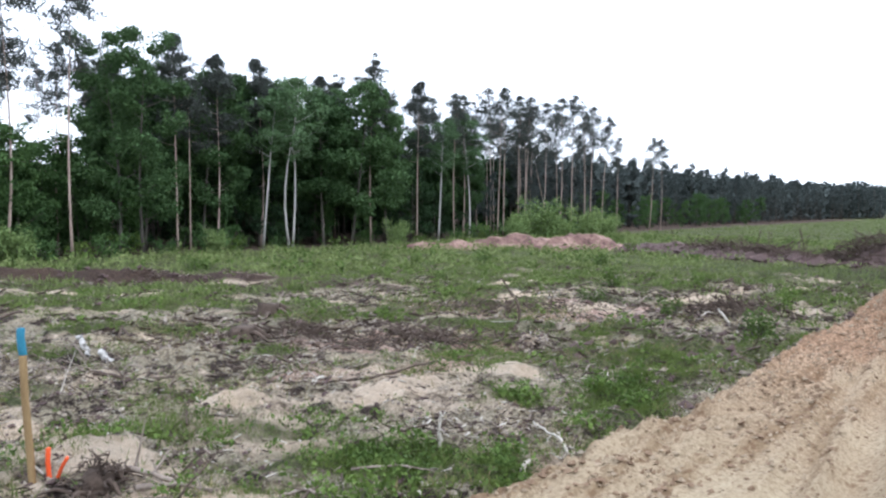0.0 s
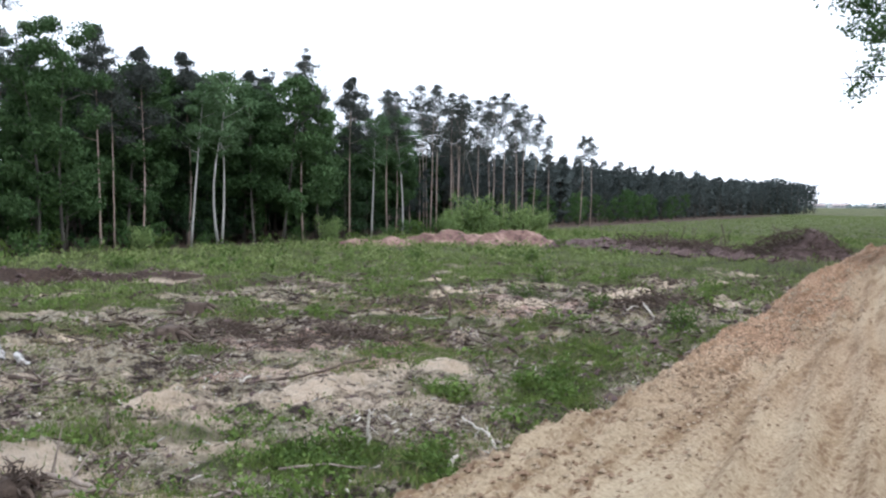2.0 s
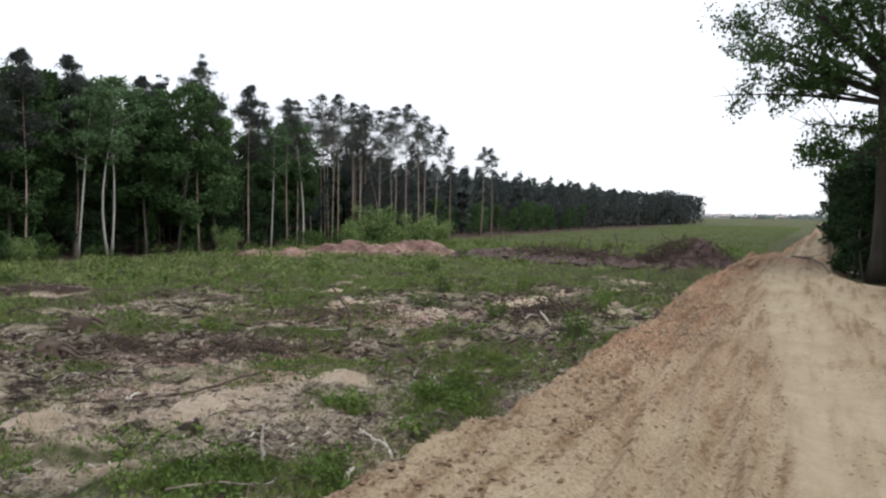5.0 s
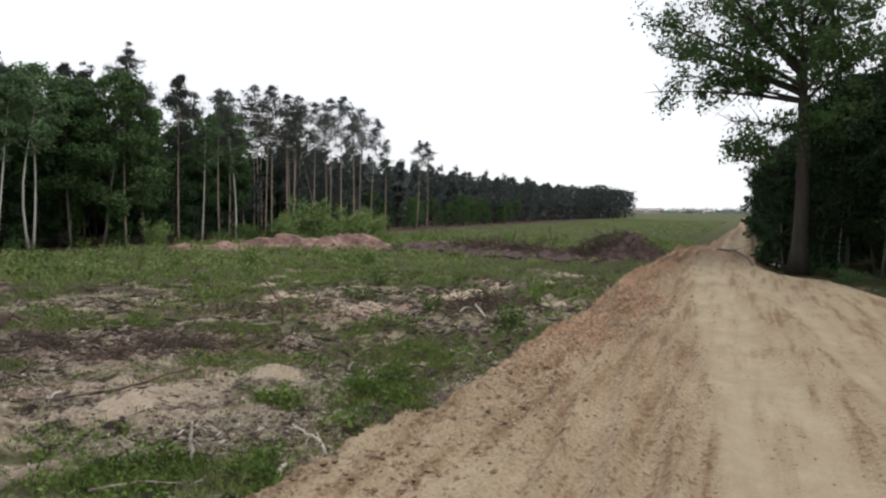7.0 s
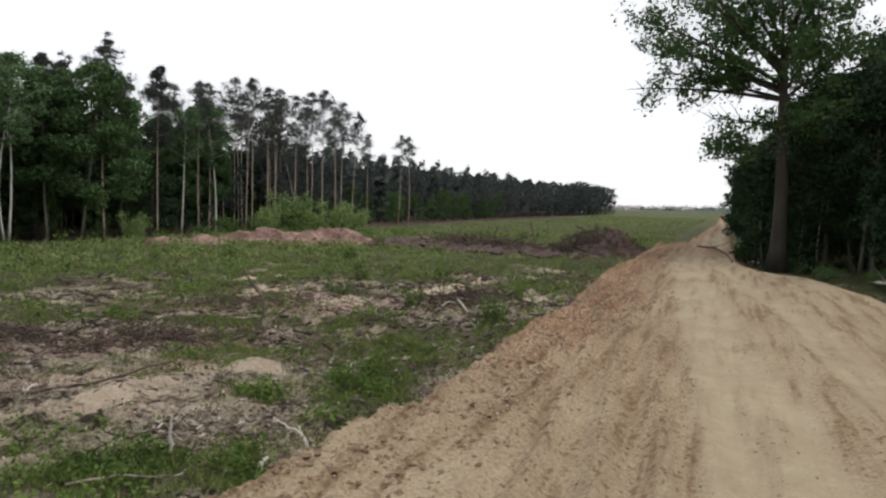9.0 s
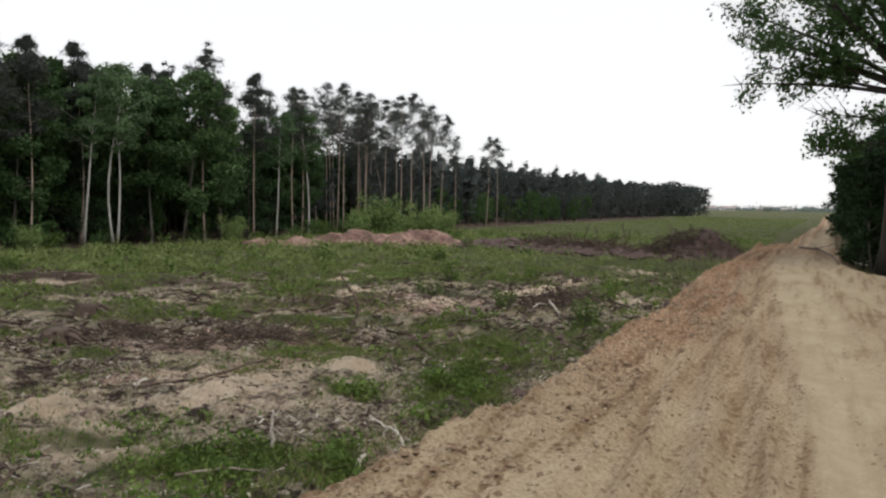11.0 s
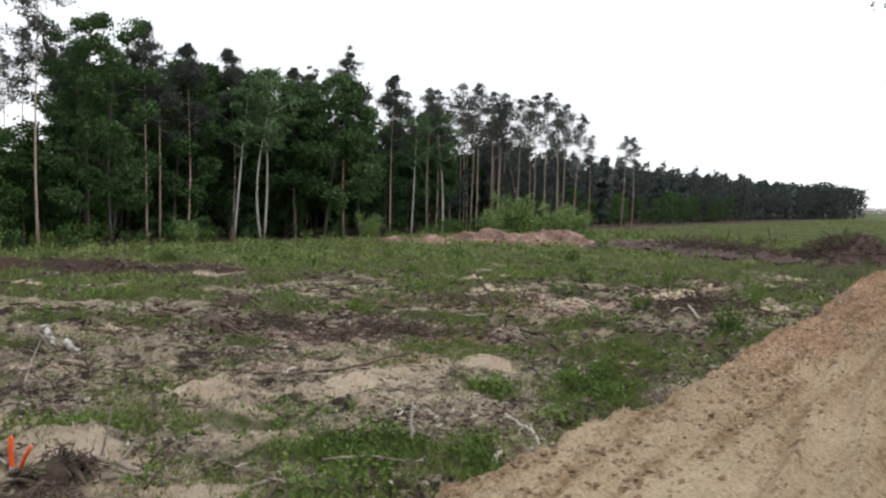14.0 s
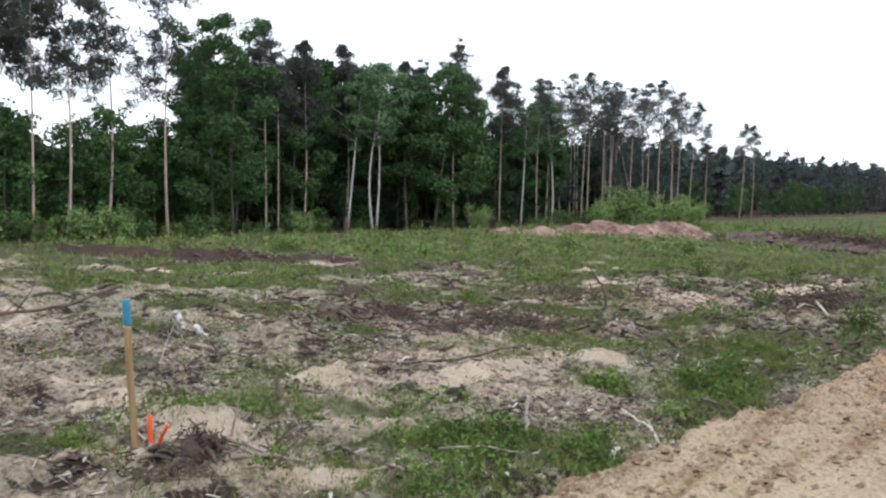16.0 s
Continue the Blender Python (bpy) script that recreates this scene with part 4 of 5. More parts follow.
heap("peat_mound", "rounded mound of dark soil under cut branches", "soil mound", -5.3, 43.3, 3.3, 1.7, 30, 1.0, PEAT, 604)


def brush(name, label, cx, cy, a, b, turn, h, count, seed, mat, length=1.2):
    """A tangled pile of cut branches."""
    g = np.random.default_rng(seed)
    geo = Geo()
    c, s = math.cos(radians(turn)), math.sin(radians(turn))
    for n in range(count):
        u, v = g.normal() * 0.45 * a, g.normal() * 0.42 * b
        top = h * max(0.0, 1 - (u / a) ** 2 - (v / b) ** 2)
        x, y = cx + u * c - v * s, cy + u * s + v * c
        z = float(field_z(x, y)) + g.uniform(0, 1) * top + 0.03
        w = g.normal(size=3) * np.array([1, 1, 0.45])
        w /= np.linalg.norm(w)
        L, t = length * g.uniform(0.4, 1.3), np.linspace(-0.5, 0.5, 4)
        pts = np.array([x, y, z]) + t[:, None] * w * L + (t ** 2)[:, None] * g.normal(size=3) * 0.5 * L
        pts[:, 2] = np.maximum(pts[:, 2], float(field_z(x, y)) - 0.02)
        geo.tube(pts, g.uniform(0.012, 0.035) * min(1.0, 0.25 + 0.6 * length) * np.linspace(1, 0.4, 4), 4, cap=False)
    return tagged(part(name, geo, mat), label, "brush pile", kind="stuff")


brush("brush_pile", "big tangled pile of dark cut branches beside the road", -5.4, 43.2, 3.4, 1.8, 30, 1.35, 1100, 611, DARK_WOOD, 0.9)
brush("brush_pile", "low row of dark cut branches in the grass", -12.0, 43.8, 6.5, 2.0, -20, 0.7, 560, 612, DARK_WOOD, 1.4)
brush("brush_pile", "tangle of dark twigs and roots on the clearing", -8.6, 11.6, 2.0, 1.0, 45, 0.26, 420, 613, DARK_WOOD, 0.36)
brush("brush_pile", "grey roots and twigs on sandy soil", -5.7, 3.5, 0.5, 0.35, 30, 0.14, 60, 619, DARK_WOOD, 0.2)
brush("brush_pile", "low tangle of dark roots and twigs", -10.8, 10.6, 1.1, 0.6, 42, 0.24, 240, 618, DARK_WOOD, 0.36)
brush("brush_pile", "scattered dark twigs on pinkish sand", -10.0, 17.2, 2.8, 1.8, 45, 0.2, 300, 614, DARK_WOOD, 0.4)
brush("brush_pile", "flat tangle of grey twigs on the clearing", -5.2, 19.6, 1.6, 1.0, 45, 0.3, 240, 615, DARK_WOOD, 0.6)
brush("brush_pile", "matted grey twigs on bare soil", -11.6, 5.2, 3.0, 1.4, 35, 0.12, 260, 616, DEAD_WOOD, 0.3)

for n, size in enumerate((0.8, 1.3, 1.45, 1.1, 0.7, 1.05, 1.2, 0.8, 0.9, 1.0)):
    plant(BUSHES[n % 2], -29.4 + rnd(-1.2, 0.8), 48.0 + 1.8 * n, size, rnd(0, 6.28), group="bushes behind the soil heap")
for x, y, size in ((-32.2, 13.6, 0.95), (-32.3, 15.0, 0.9), (-32.2, 9.8, 0.9), (-32.2, 38.6, 0.75), (-32.2, 24.5, 0.6)):
    plant(BUSHES[int(y) % 2], x, y, size, y, label="leafy green bush at the foot of the forest")
for x, y, s in ((-10.0, 23.0, 1.1), (-9.2, 20.0, 1.0), (-6.2, 18.1, 0.9), (-3.7, 16.3, 1.1), (-5.2, 24.5, 0.9), (-4.4, 21.0, 0.9), (-8.3, 26.0, 1.0), (-12.4, 25.0, 0.8), (-16.0, 22.0, 0.8), (-10.9, 13.3, 0.6)):
    plant(LOW_BUSHES[int(rng.integers(2))], x, y, s, rnd(0, 6.28), group="saplings")
for n in range(40):
    x, y = rnd(-30, -8), rnd(14, 60)
    if beyond(x, y) > 1 and x > -31:
        plant(LOW_BUSHES[n % 2], x, y, rnd(0.7, 1.3), rnd(0, 6.28), group="saplings")


# ---- the survey stakes ----
def stake(name, label, x, y, h, wide, lean, mats, top):
    z = float(lie(x, y))
    root = tagged(new(name), label, "stake")
    root.matrix_basis = pose(x, y, z, lean[0], lean[1], 25)

    def bar(z0, z1, w):
        geo = Geo()
        a = np.linspace(0, 2 * np.pi, 8, endpoint=False) + np.pi / 8
        flat = np.array([0.0, 0.02, 0.3, 0.7, 0.98, 1.0])
        pts = np.stack([0.004 * np.sin(flat * 7 + z0), 0.004 * np.cos(flat * 5), z0 + flat * (z1 - z0)], 1)
        geo.tube(pts, w * np.array([0.94, 1, 1.02, 0.99, 1, 0.9]), 8)
        return geo
    if top:
        part("post", bar(-0.15, h - top, wide), mats[0], root)
        part("painted_top", bar(h - top, h, wide * 1.05), mats[1], root, "bright blue painted top")
    else:
        part("post", bar(-0.1, h, wide), mats[0], root)
    return root


stake("survey_stake", "wooden survey stake with a blue painted top in sandy soil", -6.58, 3.54, 1.46, 0.034, (1.5, -2.5), (STAKE_WOOD, BLUE_PAINT), 0.25)
stake("marker_peg", "short bright orange marker peg beside the survey stake", -6.51, 3.66, 0.3, 0.022, (2, 1), (ORANGE_PAINT,), 0)
stake("marker_peg", "short leaning orange marker peg beside a stump", -6.46, 3.7, 0.3, 0.018, (8, 32), (ORANGE_PAINT,), 0)


def stump(x, y, r, h, seed, mat, label):
    g = np.random.default_rng(seed)
    z = float(lie(x, y))
    root = tagged(new("tree_stump"), label, "stump")
    root.location = (x, y, z)
    body = Geo()
    a = np.linspace(0, 2 * np.pi, 18, endpoint=False)
    for_z = np.linspace(-0.1, h, 6)
    rings = []
    for k, zz in enumerate(for_z):
        rr = r * (1.5 - 0.5 * (k / 5) ** 0.5) * (1 + 0.16 * np.sin(a * 3 + seed) + 0.1 * np.sin(a * 7 + k) + 0.06 * g.normal(size=18))
        rings.append(np.stack([rr * np.cos(a), rr * np.sin(a), zz + 0.12 * h * g.normal(size=18) * (k == 5)], 1))
    v = np.concatenate(rings)
    f = [(k * 18 + j, k * 18 + (j + 1) % 18, (k + 1) * 18 + (j + 1) % 18, (k + 1) * 18 + j) for k in range(5) for j in range(18)] + [tuple(90 + j for j in range(18))]
    body.add(v, f)
    part("stump_body", body, mat, root)
    for k in range(6):
        b = k * 1.05 + g.uniform(-0.3, 0.3)
        geo = Geo()
        t = np.linspace(0, 1, 6)
        L = r * g.uniform(1.8, 3.2)
        geo.tube(np.stack([np.cos(b) * (r + t * L), np.sin(b) * (r + t * L), h * 0.5 * (1 - t) ** 2 + 0.1 * np.sin(t * 5 + k) * (1 - t)], 1), r * 0.28 * (1 - 0.75 * t), 6)
        part("root", geo, mat, root)
    return root


stump(-6.02, 3.86, 0.12, 0.15, 5, DARK_WOOD, "dark torn tree stump with splayed roots by the orange pegs")
stump(-11.2, 9.6, 0.2, 0.2, 7, DARK_WOOD, "dark low stump among wood litter")
stump(-13.5, 12.2, 0.22, 0.25, 8, DARK_WOOD, "dark low stump in grass")


# ---- branches and logs ----
def branch(label, points, r, mat, name="branch", twigs=3, seed=0, rest=True):
    """A branch along plan points (x, y, height over ground), with side twigs."""
    g = np.random.default_rng(seed + 3000)
    p = np.array(points, float)
    if rest:
        p[:, 2] += lie(p[:, 0], p[:, 1])
    s = np.linspace(0, len(p) - 1, 4 * len(p))
    q = np.stack([np.interp(s, np.arange(len(p)), p[:, j]) for j in range(3)], 1)
    q[1:-1] = (q[:-2] + 2 * q[1:-1] + q[2:]) / 4 + g.normal(size=(len(q) - 2, 3)) * r * 0.25
    origin = q[0].copy()
    root = tagged(new(name), label, name.replace("_", " "))
    root.location = origin
    q = q - origin
    part("stem", Geo().tube(q, r * np.linspace(1, 0.45, len(q)) * (1 + 0.1 * g.normal(size=len(q))), 7), mat, root)
    for k in range(twigs):
        i = int(g.integers(len(q) // 3, len(q) - 1))
        w = g.normal(size=3)
        w[2] = abs(w[2]) * 0.5
        w /= np.linalg.norm(w)
        geo = Geo()
        limb(g, geo, q[i], w, g.uniform(6, 14) * r, r * 0.4, 0.1, 5, 5)
        part("twig", geo, mat, root)
    return root


branch("thin dark curved branch standing up from the sand", [(-7.84, 13.74, -0.05), (-7.7, 13.8, 0.3), (-7.75, 13.85, 0.62), (-8.05, 13.9, 0.9), (-8.25, 13.95, 1.1)], 0.036, DARK_WOOD, twigs=3, seed=1)
branch("short bleached stick standing in green weeds", [(-4.33, 6.78, -0.05), (-4.34, 6.8, 0.16), (-4.36, 6.82, 0.34)], 0.026, PALE_WOOD, twigs=1, seed=2)
branch("forked bleached branch lying by the road bank", [(-3.12, 7.45, 0.03), (-3.4, 7.7, 0.06), (-3.65, 7.9, 0.08), (-3.95, 8.1, 0.09)], 0.02, PALE_WOOD, twigs=1, seed=3)
branch("small bleached wood stub by the road bank", [(-3.2, 6.62, 0.0), (-3.22, 6.7, 0.12), (-3.2, 6.78, 0.2)], 0.035, PALE_WOOD, twigs=0, seed=4)
branch("long dark branch lying across the sand mound", [(-7.3, 7.7, 0.03), (-6.9, 8.5, 0.08), (-6.6, 9.4, 0.1), (-6.3, 10.2, 0.14)], 0.024, DARK_WOOD, twigs=6, seed=5)
branch("long dark fallen branch on grey wood litter", [(-15.0, 4.2, 0.05), (-14.9, 5.0, 0.12), (-15.2, 6.2, 0.25), (-15.7, 7.6, 0.32)], 0.05, DARK_WOOD, twigs=5, seed=6)
branch("dark broken branch on the bare ground", [(-9.8, 5.9, 0.05), (-9.4, 6.2, 0.07), (-8.9, 6.6, 0.1)], 0.035, DARK_WOOD, twigs=3, seed=7)
branch("crooked grey branch lying on sandy soil", [(-6.12, 4.08, 0.05), (-5.9, 4.16, 0.09), (-5.65, 4.26, 0.08), (-5.45, 4.34, 0.04)], 0.04, DEAD_WOOD, twigs=4, seed=8)
branch("thin grey stick lying on pale soil", [(-5.32, 3.9, 0.03), (-5.15, 4.05, 0.05), (-4.98, 4.22, 0.04)], 0.014, DEAD_WOOD, twigs=1, seed=24)
branch("dark bent branch lying by grey soil", [(-4.1, 4.5, 0.02), (-4.25, 4.75, 0.08), (-4.32, 5.0, 0.09), (-4.5, 5.2, 0.12)], 0.024, DARK_WOOD, twigs=2, seed=25)
branch("dark thin twigs standing up from the litter", [(-5.35, 4.15, 0.0), (-5.25, 4.2, 0.18), (-5.1, 4.3, 0.34)], 0.012, DARK_WOOD, twigs=5, seed=26)
branch("short dark wood piece by the road bank", [(-3.55, 8.65, 0.03), (-3.38, 8.5, 0.08), (-3.2, 8.38, 0.05)], 0.035, DARK_WOOD, twigs=1, seed=27)
branch("thin bare branch with upright twigs", [(-5.0, 4.0, 0.02), (-4.95, 4.2, 0.22), (-5.0, 4.45, 0.4)], 0.014, DARK_WOOD, twigs=4, seed=9)
branch("curved pale branch among litter near the bank", [(-4.4, 4.6, 0.02), (-4.35, 4.8, 0.1), (-4.1, 5.0, 0.06), (-3.95, 5.3, 0.03)], 0.022, DEAD_WOOD, twigs=2, seed=10)
branch("thin pale stick lying in the weeds", [(-4.5, 5.6, 0.1), (-4.1, 5.85, 0.13), (-3.75, 5.95, 0.1)], 0.014, DEAD_WOOD, twigs=2, seed=11)
branch("bare grey sapling stem leaning over the litter", [(-9.6, 5.3, 0.0), (-9.75, 5.5, 0.25), (-9.7, 5.6, 0.55)], 0.01, PALE_WOOD, twigs=4, seed=12)
branch("bleached stick in grass by the bank", [(-4.6, 17.4, 0.02), (-4.8, 17.6, 0.2), (-4.95, 17.7, 0.38)], 0.03, PALE_WOOD, twigs=1, seed=13)
branch("short birch log with white bark", [(-11.5, 6.6, 0.3), (-11.4, 6.63, 0.2), (-11.3, 6.66, 0.1)], 0.06, BIRCH_LOG, "birch_log", 0, 14)
branch("broken white birch log on wood litter", [(-11.08, 6.72, 0.2), (-10.98, 6.76, 0.12), (-10.88, 6.78, 0.03)], 0.068, BIRCH_LOG, "birch_log", 0, 15)
for n in range(46):
    x, y = rnd(-14, -3.4), rnd(3, 22)
    a, L = rnd(0, 6.28), rnd(0.25, 0.8)
    dx, dy = math.cos(a) * L, math.sin(a) * L
    branch("broken twig lying on the clearing", [(x, y, 0.02), (x + dx / 2, y + dy / 2, rnd(0.04, 0.14)), (x + dx, y + dy, rnd(0.02, 0.1))], rnd(0.009, 0.022), (DEAD_WOOD, DARK_WOOD, DARK_WOOD, PALE_WOOD)[n % 4], "twig", 2, 40 + n)


# ---- loose cover ----
def scatter(count, x0, x1, y0, y1, keep, seed):
    g = np.random.default_rng(seed)
    x, y = g.uniform(x0, x1, count), g.uniform(y0, y1, count)
    k = g.uniform(size=count) < keep(x, y)
    return x[k], y[k], g


def turf_amount(x, y):
    left = np.interp(y, EDGE_Y, LEFT_X)
    return np.maximum(smooth(0.15, 0.95, zones(x, y)[1]), 0.34 * smooth(0.47, 0.6, fbm(x * 0.6, y * 0.6, 133))) * np.maximum(0.1 + 0.9 * smooth(0.43, 0.64, fbm(x * 1.1, y * 1.1, 131, 5)), 0.75 * smooth(0.9, 1.4, zones(x, y)[1])) * (x < left - 0.62) * (1 - smooth(0.2, 0.6, zones(x, y)[2])) * smooth(0.8, 1.1, blob(x, y, -24.6, 13.6, 7, 0.8, 31))


def blades(name, label, count, box, height, width, seed, mat, keep=turf_amount):
    x, y, g = scatter(count, *box, keep, seed)
    n = len(x)
    base = np.stack([x, y, field_z(x, y) - 0.02], 1)
    a, lean = g.uniform(0, 6.28, n), g.uniform(0.1, 0.9, n)
    h = height * g.uniform(0.35, 1.25, n) * (0.6 + 0.8 * fbm(x * 0.8, y * 0.8, 137))
    b = g.uniform(0, 6.28, n)
    side = np.stack([np.cos(b), np.sin(b), 0 * b], 1) * (width * g.uniform(0.6, 1.3, n))[:, None]
    out = np.stack([np.cos(a), np.sin(a), 0 * a], 1)
    midp = base + out * (lean * h * 0.35)[:, None] + np.array([0, 0, 1.0]) * (h * 0.55)[:, None]
    tip = base + out * (lean * h)[:, None] + np.array([0, 0, 1.0]) * h[:, None]
    geo = Geo().quads(np.stack([base - side / 2, midp + side * 0.5, tip, midp - side * 0.3], 1))
    return tagged(part(name, geo, mat, soft=False), label, "grass", kind="stuff")


blades("grass", "short green grass and weeds on the cleared ground", 210000, (-9, -2.4, 3, 15), 0.095, 0.013, 141, GRASS)
blades("grass", "green grass in patches on the clearing", 120000, (-24, -2.4, 6, 30), 0.125, 0.026, 142, GRASS, lambda x, y: turf_amount(x, y) * smooth(10, 13.5, np.hypot(x, y)))
blades("grass", "tall pale green meadow grass before the forest", 150000, (-35, -2.8, 8, 70), 0.26, 0.034, 143, DRY_GRASS, lambda x, y: turf_amount(x, y) * smooth(17, 24, np.hypot(x, y)))
blades("grass", "far meadow grass along the road", 80000, (-42, -3.2, 50, 230), 0.2, 0.1, 144, DRY_GRASS)
blades("dry_grass", "sparse dry stalks on the bare ground", 45000, (-14, -2.6, 3, 20), 0.13, 0.012, 145, STRAW, lambda x, y: 0.5 * smooth(0.45, 0.65, fbm(x * 0.9, y * 0.9, 151)) * (x < np.interp(y, EDGE_Y, LEFT_X) - 0.7))


def weeds(name, label, count, box, seed, size):
    x, y, g = scatter(count, *box, lambda x, y: turf_amount(x, y) * smooth(0.45, 0.6, fbm(x * 1.5, y * 1.5, 161)), seed)
    c = np.stack([x, y, field_z(x, y) + g.uniform(0.02, 0.2, len(x))], 1)
    c = (c[:, None] + g.normal(size=(len(c), 7, 3)) * np.array([0.05, 0.05, 0.03])).reshape(-1, 3)
    return tagged(part(name, Geo().quads(leaf_faces(c, size, 0.55, seed)), WEED_LEAVES, soft=False), label, "weeds", kind="stuff")


def tufts(name, label, count, box, seed, size, keep, mat):
    """Rounded clumps of leaves."""
    x, y, g = scatter(count, *box, keep, seed)
    s = size * g.uniform(0.5, 1.6, len(x))
    c = np.stack([x, y, field_z(x, y) + 0.3 * s], 1)[:, None] + g.normal(size=(len(x), 26, 3)) * np.array([0.5, 0.5, 0.32]) * s[:, None, None]
    return tagged(part(name, Geo().quads(leaf_faces(c.reshape(-1, 3), size * 0.42, 0.4, seed)), mat, soft=False), label, "weeds", kind="stuff")


tufts("meadow_tufts", "rounded green clumps in the meadow before the forest", 2600, (-33, -4, 10, 62), 173, 0.4, lambda x, y: turf_amount(x, y) * smooth(-1, 2, beyond(x, y)), DRY_GRASS)
tufts("meadow_tufts", "dark green weed clumps in the meadow", 900, (-33, -4, 10, 62), 174, 0.5, lambda x, y: turf_amount(x, y) * smooth(-1, 2, beyond(x, y)), WEED_LEAVES)
tufts("weed_tufts", "low green weed clumps on the clearing", 6500, (-22, -2.8, 4, 32), 175, 0.11, lambda x, y: np.minimum(turf_amount(x, y) + 0.12, 1) * (x < np.interp(y, EDGE_Y, LEFT_X) - 0.8), GRASS)
tufts("weed_tufts", "lush green weed clumps by the road bank", 1300, (-6.8, -2.7, 4.4, 8.2), 176, 0.12, lambda x, y: smooth(0.8, 1.3, zones(x, y)[1]) * (x < np.interp(y, EDGE_Y, LEFT_X) - 0.7), WEED_LEAVES)
weeds("weeds", "low broad-leaved green weeds by the bank", 9000, (-7.5, -2.6, 3.5, 11), 171, 0.055)
weeds("weeds", "low green weeds across the clearing", 6000, (-20, -2.6, 8, 28), 172, 0.09)


def litter(name, label, count, box, seed, length, thick, mat, keep):
    """Chips, twigs and bark scraps."""
    x, y, g = scatter(count, *box, keep, seed)
    n = len(x)
    L, r = length * g.uniform(0.3, 1.4, n), thick * g.uniform(0.5, 1.5, n)
    a, tilt = g.uniform(0, 6.28, n), g.normal(size=n) * 0.22
    w = np.stack([np.cos(a) * np.cos(tilt), np.sin(a) * np.cos(tilt), np.sin(tilt)], 1)
    u = np.stack([-np.sin(a), np.cos(a), 0 * a], 1)
    v = np.cross(w, u)
    c = np.stack([x, y, lie(x, y) + r * 0.6], 1)
    ends = [c - w * (L / 2)[:, None], c + w * (L / 2)[:, None] + v * (r * g.normal(size=n))[:, None]]
    ring = [e + (math.cos(q) * u + math.sin(q) * v) * (r * s)[:, None] for e, s in zip(ends, (1, 0.6)) for q in (0.5, 2.6, 4.7)]
    V = np.stack(ring, 1).reshape(-1, 3)
    k = np.arange(n)[:, None] * 6
    F = np.concatenate([k + np.array(q) for q in ((0, 1, 4, 3), (1, 2, 5, 4), (2, 0, 3, 5))]).tolist()
    geo = Geo()
    geo.v, geo.f, geo.n = [V], [tuple(f) for f in F], len(V)
    return tagged(part(name, geo, mat, soft=False), label, "wood litter", kind="stuff")


def bare(x, y):
    s, t, p, c = zones(x, y)
    left = np.interp(y, EDGE_Y, LEFT_X)
    return (1 - 0.85 * t) * (1 - 0.65 * s) * (0.15 + 0.85 * smooth(0.4, 0.62, fbm(x * 0.8, y * 0.8, 181))) * (x < left - 0.6)


litter("wood_litter", "grey twigs and bark scraps strewn on the ground", 5000, (-13, -2.6, 2.5, 13), 191, 0.15, 0.009, DEAD_WOOD, bare)
litter("wood_litter", "dark twigs and bark scraps strewn on the ground", 7500, (-13, -2.6, 2.5, 13), 192, 0.16, 0.011, DARK_WOOD, bare)
litter("wood_litter", "wood scraps on the farther clearing", 7000, (-24, -2.6, 8, 30), 193, 0.35, 0.022, DEAD_WOOD, lambda x, y: bare(x, y) * smooth(12, 15, np.hypot(x, y)))
litter("wood_litter", "dark wood scraps on the farther clearing", 12000, (-24, -2.6, 8, 30), 194, 0.35, 0.026, DARK_WOOD, lambda x, y: bare(x, y) * smooth(12, 15, np.hypot(x, y)))
litter("wood_litter", "pale chips on the clearing", 7000, (-16, -2.6, 2.5, 22), 195, 0.12, 0.012, PALE_WOOD, bare)


def clods(name, label, count, box, seed, size, keep, mat, category="clods"):
    """Uneven lumps, each a squashed octahedron with broken corners."""
    x, y, g = scatter(count, *box, keep, seed)
    n = len(x)
    s = size * np.clip(g.gamma(2.0, 0.5, n), 0.2, 2.0)
    dirs = np.array([(1, 0, 0), (0.3, 0.95, 0), (-0.8, 0.6, 0), (-0.8, -0.6, 0), (0.3, -0.95, 0), (0.2, 0.1, 0.65), (0, 0, -0.5)])
    V = np.stack([x, y, lie(x, y) + 0.15 * s], 1)[:, None] + dirs[None] * s[:, None, None] * g.uniform(0.6, 1.3, (n, 7, 1)) + g.normal(size=(n, 7, 3)) * 0.15 * s[:, None, None]
    k = np.arange(n)[:, None] * 7
    F = np.concatenate([k + np.array((j, (j + 1) % 5, 5)) for j in range(5)] + [k + np.array(((j + 1) % 5, j, 6)) for j in range(5)]).tolist()
    geo = Geo()
    geo.v, geo.f, geo.n = [V.reshape(-1, 3)], [tuple(f) for f in F], n * 7
    return tagged(part(name, geo, mat, soft=False), label, category, kind="stuff")


def rough_edge(x, y):
    d = x - np.interp(y, EDGE_Y, LEFT_X)
    return (d > -0.35) * (1 - smooth(0.5, 1.9, d)) * (0.2 + 0.8 * smooth(0.4, 0.6, fbm(x * 1.8, y * 1.8, 201)))


def ridges(x, y):
    d = x - np.interp(y, EDGE_Y, LEFT_X)
    lines = np.zeros_like(x)
    seam, lane, tongue, verge = lanes(y)
    for c in (seam - 1.3, seam - 0.85, seam - 0.4, seam - 0.05, tongue + 0.0, verge + 0.2):
        lines = np.maximum(lines, np.exp(-((x - c - 0.07 * np.sin(y * 0.9 + 5)) / 0.1) ** 2))
    return lines * smooth(0.35, 0.6, fbm(x * 1.2, y * 0.5, 203)) * (d > -0.2)


